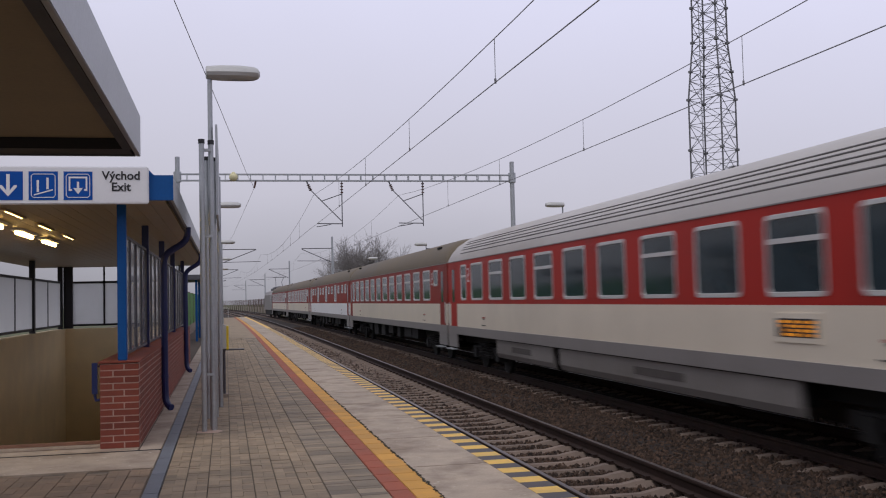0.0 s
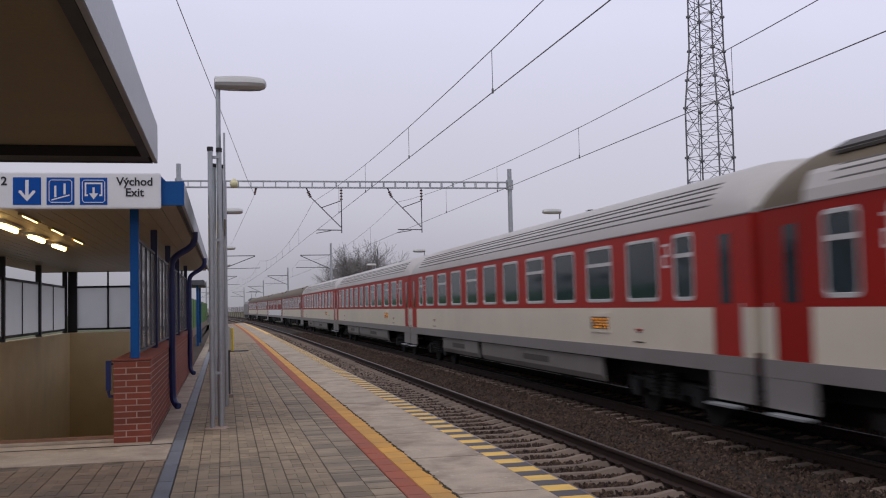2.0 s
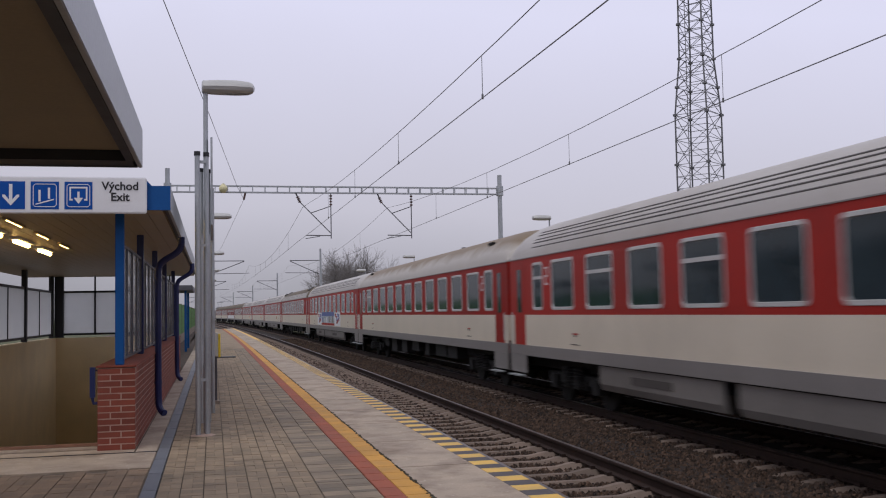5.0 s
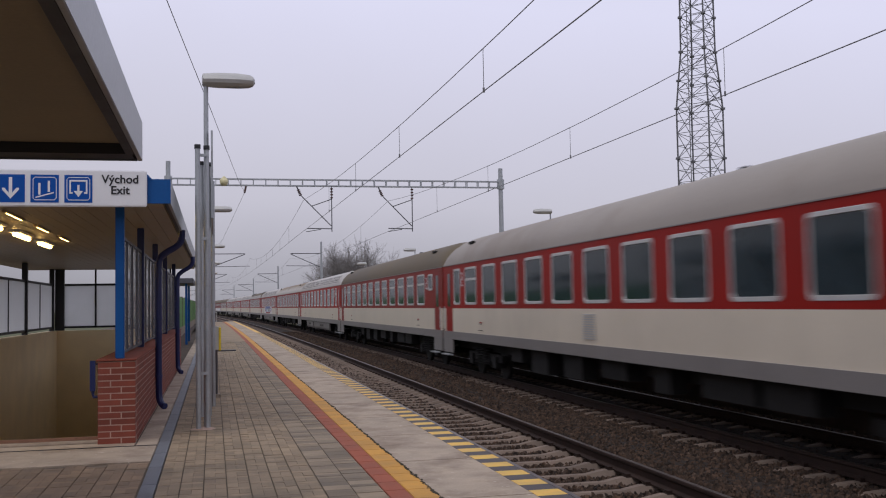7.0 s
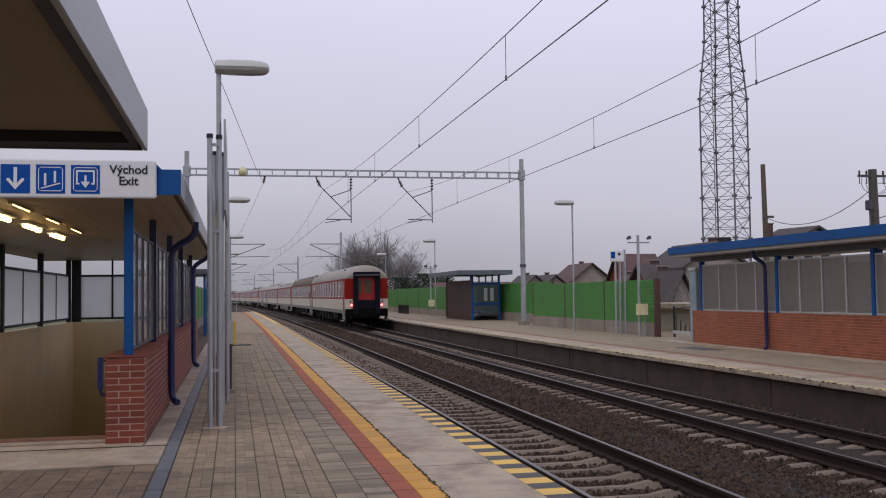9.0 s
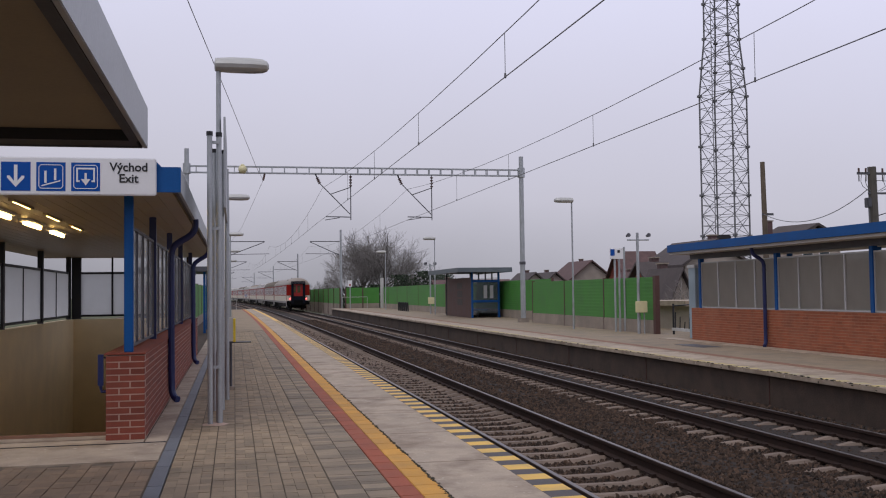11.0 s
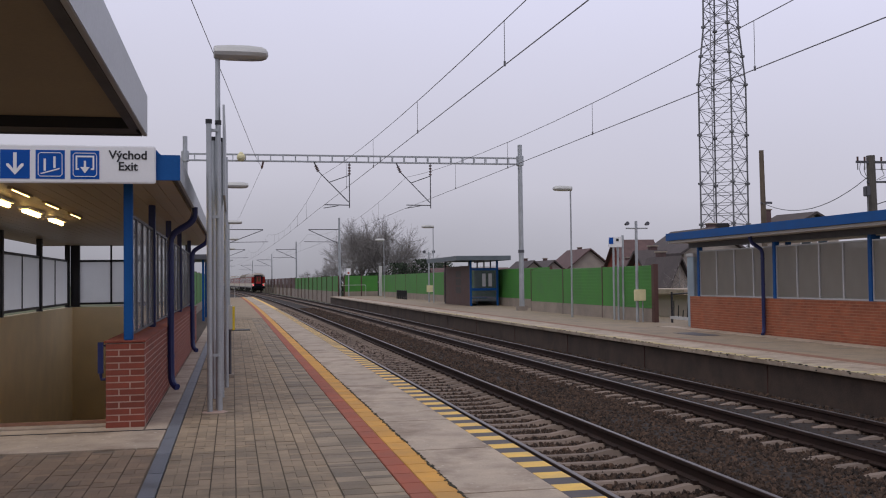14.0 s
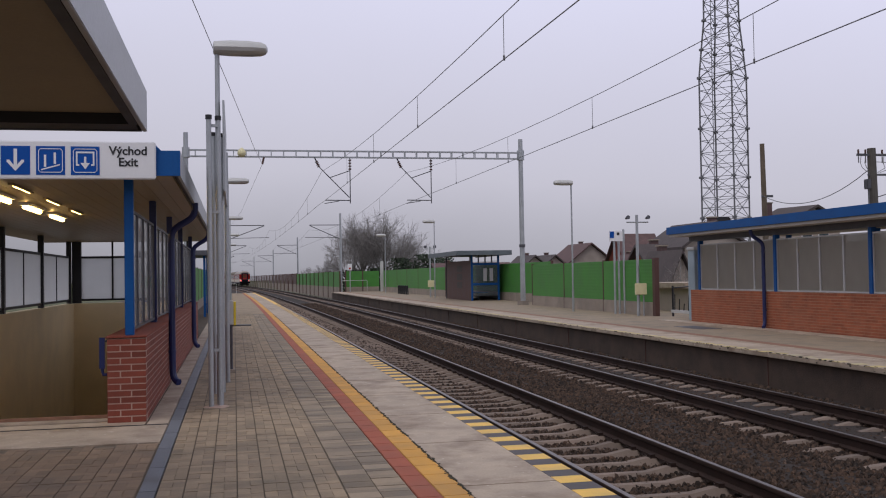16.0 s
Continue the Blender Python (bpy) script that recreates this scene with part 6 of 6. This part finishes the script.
for k in range(27):
    x = -1.8 + k * 0.61
    for dy in (-0.13, 0.13):
        part("batten", box(B(), x - 0.022, x + 0.022, PY + dy - 0.023, PY + dy + 0.023, Z0 + 0.026, Z1 - 0.026), M["steel"], portal)
globe = B()
bmesh.ops.create_icosphere(globe, subdivisions=3, radius=0.21, matrix=Matrix.Translation((0.42, PY - 0.3, 7.76)))
ball = part("beacon", globe, M["yellow_box"], portal, "cream round lamp", smooth=True)
part("beacon_cap", rod(B(), (0.42, PY - 0.3, 7.94), (0.42, PY - 0.3, 8.02), 0.12, 0.05, 12), M["yellow_box"], ball)
for x0 in (4.0, 8.16):
    b = part("drop_bracket", B(), M["dark_steel"], portal)
    bm = B()
    rod(bm, (x0, PY, 7.6), (x0 + 0.2, PY, 7.15), 0.035)
    rod(bm, (x0 + 0.2, PY, 7.15), (x0 + 1.72, PY, 5.6), 0.024)
    rod(bm, (x0 + 1.76, PY, 7.6), (x0 + 1.76, PY, 5.3), 0.026)
    rod(bm, (x0 + 0.5, PY, 5.47), (x0 + 1.76, PY, 5.45), 0.025)
    rod(bm, (x0 + 0.46, PY, 5.3), (x0 + 1.2, PY, 5.42), 0.018)
    rod(bm, (x0 + 0.75, PY, 6.6), (x0 + 1.74, PY, 6.95), 0.022)
    b.data = mesh(bm, M["dark_steel"], "drop_bracket")
    for z in (7.45, 7.3, 7.15, 7.0):
        part("insulator", rod(B(), (x0 + 1.76, PY, z), (x0 + 1.76, PY, z + 0.06), 0.075, sides=10), M["brown_panel"], b)
    for k in range(4):
        c = Vector((x0 + 0.08 + k * 0.035, PY, 7.42 - k * 0.08))
        part("insulator", rod(B(), c, c + Vector((0.02, 0, -0.045)), 0.08, sides=10), M["brown_panel"], b)


def contact(y, far_side=False):
    if far_side:
        return 4.985 + 0.0068 * y if y < 50 else 5.325
    return 4.87 + 0.0098 * y if y < 50 else 5.36


def across(cx, stag, y):
    return cx + bend(y) + stag + (0.0045 * (y - 15) if y < 50 else 0.12)


def messenger(y, a, b, near_side=False):
    if near_side and a < 0:
        return 5.70 + 0.00078 * (y - 10) ** 2
    m = (a + b) / 2
    return 5.88 + 1.0 * ((y - m) / ((b - a) / 2)) ** 2


SPANS = [(-10.0, 50.0), (50.0, 111.0), (111.0, 170.0), (170.0, 230.0), (230.0, 300.0)]
for cx, stag in ((TRACK_A, -0.22), (TRACK_B, 0.05)):
    line = thing("catenary", "contact wire and carrying cable with droppers over the track", "overhead wire", "overhead wires")
    pts = [(across(cx, stag, y), y, contact(y, cx > 6)) for y in np.linspace(-10, 300, 80)]
    part("contact_wire", tube(B(), pts, 0.0095, 5), M["wire"], line)
    mp = []
    for a, b in SPANS:
        mp += [(across(cx, stag, y), y, messenger(y, a, b, cx < 6)) for y in np.linspace(a, b, 16)[:-1]]
    part("carrying_cable", tube(B(), mp, 0.0085, 5), M["wire"], line)
    for a, b in SPANS[:3]:
        y = a + 9.6
        while y < b - 5:
            xx = across(cx, stag, y)
            d = part("dropper", rod(B(), (xx, y, contact(y, cx > 6)), (xx, y, messenger(y, a, b, cx < 6)), 0.006, sides=5), M["wire"], line)
            part("clip", rod(B(), (xx, y, contact(y, cx > 6) - 0.02), (xx, y, contact(y, cx > 6) + 0.06), 0.018, sides=6), M["wire"], d)
            y += 7.78
feeder = thing("feeder_wire", "single feeder wire that slants over the near platform", "overhead wire")
part("wire", tube(B(), [(-3.05, -12, 7.1), (-0.735, 19.6, 7.0), (-0.158, 27.4, 7.0), (0.945, 43.2, 7.05), (1.42, 49.8, 7.25), (0.6, 80, 6.9), (-0.3, 111, 7.4)], 0.0085, 5), M["wire"], feeder)
part("insulator", rod(B(), (1.42, 49.9, 7.25), (1.5, 50, 7.6), 0.05, sides=8), M["brown_panel"], feeder)


def line_mast(x, y, height, sx, reach):
    m = thing("catenary_mast", "grey steel catenary mast with cantilever arm", "catenary mast", "masts along the line", at=(x, y, -0.6))
    part("post", rod(B(), (0, 0, 0), (0, 0, height), 0.16, 0.11, 10), M["steel"], m)
    part("arm", rod(B(), (0, 0, height - 1.3), (sx * reach, 0, height - 1.3), 0.045), M["dark_steel"], m)
    part("stay", rod(B(), (0, 0, height - 2.9), (sx * reach, 0, height - 1.35), 0.04), M["dark_steel"], m)
    part("steady_arm", rod(B(), (sx * 0.3, 0, height - 2.7), (sx * (reach + 0.5), 0, height - 2.65), 0.03), M["dark_steel"], m)
    return m


for y, h in ((111, 9.3), (170, 9.0), (230, 8.6), (300, 8.6)):
    line_mast(12.1 + bend(y) * 0.9, y, h, -1, 3.4)
    line_mast(-0.2 + bend(y), y, h, 1, 4.0)

# ---- lattice tower, poles, houses and trees beyond the station ----
tower = thing("lattice_tower", "tall slender steel lattice radio tower", "radio tower", at=(47.3, 90.0, -1.25), turn=-27.7)
LEG = [math.radians(a) for a in (20, 110, 200, 290)]


def tower_r(z):
    return 2.38 if z < 22 else (2.38 - (z - 22) * 0.11 if z < 27.5 else 1.775 - (z - 27.5) * 0.008)


levels = [0, 4, 8, 12, 16.8, 21.8, 24.6, 27.5, 31, 34.5, 38, 41.5, 45, 48.5]


def leg_at(k, z):
    return Vector((tower_r(z) * math.cos(LEG[k % 4]), tower_r(z) * math.sin(LEG[k % 4]), z))


for k in range(4):
    part("leg", tube(B(), [leg_at(k, z) for z in levels], 0.095, 6), M["tower_steel"], tower)
for a, b in zip(levels, levels[1:]):
    n = 4 if b - a > 3 else 3
    ring = part("lattice_bay", B(), M["tower_steel"], tower)
    bm = B()
    for k in range(4):
        for j in range(n):
            z0, z1 = a + (b - a) * j / n, a + (b - a) * (j + 1) / n
            p0, p1, q0, q1 = leg_at(k, z0), leg_at(k, z1), leg_at(k + 1, z0), leg_at(k + 1, z1)
            mid = (p1 + q1) / 2
            if j % 2:
                rod(bm, (p0 + q0) / 2, p1, 0.035, sides=4), rod(bm, (p0 + q0) / 2, q1, 0.035, sides=4)
            else:
                rod(bm, p0, mid, 0.035, sides=4), rod(bm, q0, mid, 0.035, sides=4)
            rod(bm, p1, q1, 0.035, sides=4)
        rod(bm, leg_at(k, b) - Vector((0, 0, 0.1)), leg_at(k, b) + Vector((0, 0, 0.1)), 0.24, sides=6)
    ring.data = mesh(bm, M["tower_steel"], "lattice_bay")
ladder = B()
for s in (-0.2, 0.2):
    rod(ladder, (-1.0, s - 0.9, 0), (-1.0, s - 0.9, 48), 0.05, sides=4)
part("ladder", ladder, M["tower_steel"], tower)
part("antenna", box(B(), -1.2, 0.4, -2.9, -2.2, 7.2, 8.0), M["black"], tower, "dark antenna box", bevel=0.1)

wp = thing("utility_pole", "weathered wooden utility pole", "utility pole")
part("pole", rod(B(), (34.42, 60, -1.25), (34.24, 60, 9.95), 0.21, 0.15, 10), M["wood"], wp)
part("bracket", box(B(), 34.1, 34.9, 59.9, 60.0, 6.4, 6.55), M["dark_steel"], wp)
cp = thing("utility_pole", "stout concrete utility pole with crossarms and insulators", "utility pole")
part("pole", rod(B(), (31.92, 45, -1.25), (31.76, 45, 7.7), 0.27, 0.21, 10), M["pole_concrete"], cp)
part("crossarm", box(B(), 30.9, 32.9, 44.9, 45.0, 7.3, 7.42), M["dark_steel"], cp)
part("crossarm", box(B(), 31.5, 32.9, 44.9, 45.0, 6.3, 6.4), M["dark_steel"], cp)
for x in (30.95, 31.35, 32.3, 32.7):
    part("insulator", rod(B(), (x, 44.9, 7.42), (x, 44.9, 7.62), 0.05), M["brown_panel"], cp)
    part("insulator", rod(B(), (x, 44.9, 7.28), (x, 44.9, 6.95), 0.03), M["wire"], cp)
part("lamp", box(B(), 31.2, 31.45, 44.6, 44.9, 5.6, 6.1), M["dark_steel"], cp, bevel=0.03)
part("cable_duct", rod(B(), (31.45, 44.8, 2), (31.4, 44.8, 5.8), 0.04), M["wire"], cp)
part("lamp_arm", tube(B(), [(31.9, 44.8, 5.2), (32.5, 44.6, 5.4), (33.2, 44.5, 5.45)], 0.025), M["dark_steel"], cp)
part("lamp_bowl", box(B(), 33.1, 33.6, 44.4, 44.6, 5.40, 5.50), M["lamp_plastic"], cp, bevel=0.03)
for x, z in ((31.1, 7.3), (31.35, 7.3), (32.4, 7.3), (32.75, 7.3)):
    part("jumper", tube(B(), [(x, 44.9, z), (x - 0.05, 44.9, z - 0.35), (x + 0.05, 44.9, z - 0.6), (31.75 + (x - 31.75) * 0.4, 44.9, z - 0.85)], 0.016, 5), M["wire"], cp)
service = thing("overhead_cable", "dark low-voltage cables from the concrete pole", "cable")
for z0, z1 in ((7.4, 6.5), (7.0, 6.1), (6.35, 5.8)):
    part("cable", tube(B(), [(31.8 + 24 * t, 44.9 - 14 * t, z0 + (z1 - z0) * t - 2.0 * t * (1 - t)) for t in np.linspace(0, 1, 10)], 0.018, 5), M["wire"], service)
slack = thing("service_cable", "slack dark cable between two utility poles", "cable")
part("cable", tube(B(), [(34.2 + (31.6 - 34.2) * t, 60 + (45 - 60) * t, 6.5 + (6.63 - 6.5) * t - 4 * 1.05 * t * (1 - t)) for t in np.linspace(0, 1, 14)], 0.022, 5), M["wire"], slack)


def house(x, y, w, d, eave, ridge, wall_mat, roof_mat, label, turn=0.0, chimney=0.3, windows=2, beside=0.12):
    h = thing("house", label, "house", "houses behind the station", at=(x, y, -1.25), turn=turn)
    part("wall", box(B(), -w / 2, w / 2, -d / 2, d / 2, 0, eave), M[wall_mat], h)
    gable = sweep(B(), [(-w / 2, eave), (0, ridge - 0.12), (w / 2, eave)], [(0, -d / 2), (0, d / 2)])
    part("gable", gable, M[wall_mat], h)
    s = (ridge - eave) / (w / 2)
    for sx in (-1, 1):
        e = w / 2 + 0.4
        part("roof", sweep(B(), [(0, ridge), (sx * e, eave - 0.4 * s), (sx * e, eave - 0.4 * s + 0.18), (0, ridge + 0.18)], [(0, -d / 2 - 0.4), (0, d / 2 + 0.4)]), M[roof_mat], h)
    c = part("chimney", box(B(), w * beside, w * beside + 0.45, chimney * d - 0.25, chimney * d + 0.25, ridge - 1.2, ridge + 0.45), M["roof_tile"], h)
    part("chimney_cap", box(B(), w * beside - 0.06, w * beside + 0.51, chimney * d - 0.31, chimney * d + 0.31, ridge + 0.45, ridge + 0.53), M["concrete"], c)
    for k in range(windows):
        wx = -w / 2 + w * (k + 1) / (windows + 1)
        win = part("window", box(B(), wx - 0.5, wx + 0.5, -d / 2 - 0.05, -d / 2 + 0.02, eave - 1.4, eave - 0.2), M["white"], h)
        part("pane", box(B(), wx - 0.42, wx + 0.42, -d / 2 - 0.06, -d / 2, eave - 1.32, eave - 0.28), M["train_glass"], win)
    return h


house(42.5, 119, 6.4, 8, 3.8, 6.35, "render_pale", "roof_tile", "house with a steep dark tiled roof")
house(45.2, 108, 6.0, 4.2, 4.3, 7.1, "brick", "roof_tile", "tall house with brown red tiled roof and chimney", turn=88, windows=3)
house(51.2, 113, 6.0, 6.5, 4.2, 6.6, "render_pale", "roof_tile", "large house with dark tiled roof", turn=86, windows=3)
house(41.6, 101, 2.6, 4, 3.0, 4.6, "brick", "roof_tile", "small brick house with a gabled dormer", windows=1)
house(34.6, 116, 3.6, 7, 3.3, 4.9, "render_pale", "roof_dark", "low house with dark gabled roof", windows=1)
house(38.4, 120, 3.8, 7, 3.3, 5.0, "render_pale", "roof_dark", "low house with dark gabled roof", windows=1)
house(31.0, 130, 7, 10, 3.0, 4.3, "brick", "roof_tile", "long low house with reddish roof", turn=90)
house(30.2, 62.0, 4.2, 6, 4.5, 5.9, "render_pale", "roof_dark", "house with pale gable and chimney behind the shelter", chimney=-0.2)
house(41.0, 67.0, 4.6, 3.5, 6.3, 7.35, "render_pale", "roof_dark", "house with dark roof behind the shelter", turn=10, beside=-0.46)
house(24.47, 54.0, 1.1, 4, 2.65, 3.9, "render_pale", "roof_dark", "small house with a pointed cream gable", windows=0)
house(29.4, 61.5, 5.6, 6.4, 2.6, 4.5, "brick", "roof_dark", "house with broad dark brown roof", turn=88, windows=0)


def bare_tree(x, y, height, spread, seed, label, levels_n=6, mat="bark"):
    """A leafless tree: trunk, limbs and a crown of ever finer twigs."""
    rnd = random.Random(seed)
    t = thing("bare_tree", label, "tree", "bare trees by the line", at=(x, y, -1.25))
    trunk, twigs = B(), B()

    def grow(p, d, length, r, level):
        q = p + d * length
        rod(trunk if level < 2 else twigs, p, q, r, r * 0.62, 6 if level < 2 else 3)
        if level >= levels_n:
            return
        for _ in range(rnd.choice((2, 3, 3)) if level else 5):
            side = Vector((rnd.gauss(0, 1), rnd.gauss(0, 1), rnd.gauss(0.15, 0.5))).normalized()
            nd = (d * (0.75 if level else 0.7) + side * spread).normalized()
            grow(p + d * length * rnd.uniform(0.55, 1.0), nd, length * rnd.uniform(0.62, 0.84), r * 0.52, level + 1)
        grow(q, (d + Vector((rnd.gauss(0, 0.15), rnd.gauss(0, 0.15), 0.1))).normalized(), length * 0.75, r * 0.62, level + 1)

    grow(Vector((0, 0, 0)), Vector((rnd.gauss(0, 0.05), rnd.gauss(0, 0.05), 1)).normalized(), height * 0.27, height * 0.02, 0)
    part("trunk", trunk, M[mat], t)
    part("crown", twigs, M["twig"], t, "fine leafless twigs")
    return t


for x, y, h, s in ((17.0, 150, 9.0, 1), (19.3, 155, 12.0, 2), (22.2, 150, 11.5, 3), (25.2, 152, 9.0, 4), (27.4, 158, 7.0, 5), (15.2, 160, 5.5, 6), (30.0, 160, 6.0, 7), (13.6, 185, 4.5, 8), (20.6, 162, 10.5, 9), (23.8, 158, 10.0, 10)):
    bare_tree(x, y, h * 1.22, 0.68, s, "leafless grey-brown tree with dense fine twigs")
bare_tree(23.4, 50.0, 4.6, 0.9, 21, "leafless yellowish shrub behind the gap", 4)


def evergreen_shrub(x, y, height, width, seed, label):
    """A dark shrub of many small clumps."""
    rnd = random.Random(seed)
    t = thing("evergreen_shrub", label, "shrub", "dark shrubs by the line", at=(x, y, -1.25))
    part("stem", rod(B(), (0, 0, 0), (0, 0, height * 0.7), 0.12, 0.04, 6), M["bark"], t)
    bm = B()
    for _ in range(900):
        a, r = rnd.uniform(0, math.tau), rnd.random() ** 0.6
        z = rnd.random() ** 0.8 * height
        k = width * r * (1 - 0.55 * z / height) * rnd.uniform(0.7, 1.15)
        c = Vector((math.cos(a) * k, math.sin(a) * k, z))
        n = Vector((rnd.gauss(0, 1), rnd.gauss(0, 1), rnd.gauss(0, 1))).normalized() * rnd.uniform(0.12, 0.3)
        m = n.orthogonal().normalized() * rnd.uniform(0.1, 0.22)
        bm.faces.new([bm.verts.new(c + v) for v in (n, m, -n, -m)])
    part("foliage", bm, M["evergreen"], t)


for x, y, h, w, s in ((26.5, 138, 5.8, 3.6, 1), (29.5, 140, 5.4, 3.2, 2), (23.6, 142, 5.4, 3.4, 3), (32.5, 142, 4.8, 2.8, 4), (20.5, 146, 4.0, 3.0, 5), (17.3, 148, 3.8, 3.0, 6), (14.6, 158, 3.6, 2.4, 7)):
    evergreen_shrub(x, y, h, w, s, "dark dense shrub below the bare trees")


LAG = [(0, -205.68), (0.5, -205.77), (1, -206.94), (1.5, -207.18), (2, -206.33), (2.5, -207.02), (3, -205.92), (3.5, -205.0), (4, -205.22), (5.2, -205.95), (6.5, -206.72), (7, -205.5), (7.5, -205.45), (8, -205.7), (8.5, -205.4), (9, -205.1), (10.2, -205.1), (11.5, -205.1), (13.5, -205.1), (16, -205.1)]


def motions():
    """The train runs away along the far track at 30 m/s."""
    for i, c in enumerate(train + [loco]):
        middle = 13.2 + 26.4 * i if i < len(train) else 26.4 * len(train) + 8.4
        rows = []
        for k, lag in LAG:
            y = 30.0 * k + lag + middle
            slope = (bend(y + 8) - bend(y - 8)) / 16.0
            rows.append((float(k), pose(TRACK_B + bend(y), y, RAIL_Z + 0.004, 0, 0, -math.degrees(math.atan(slope)))))
        walk(c, rows)


motions()
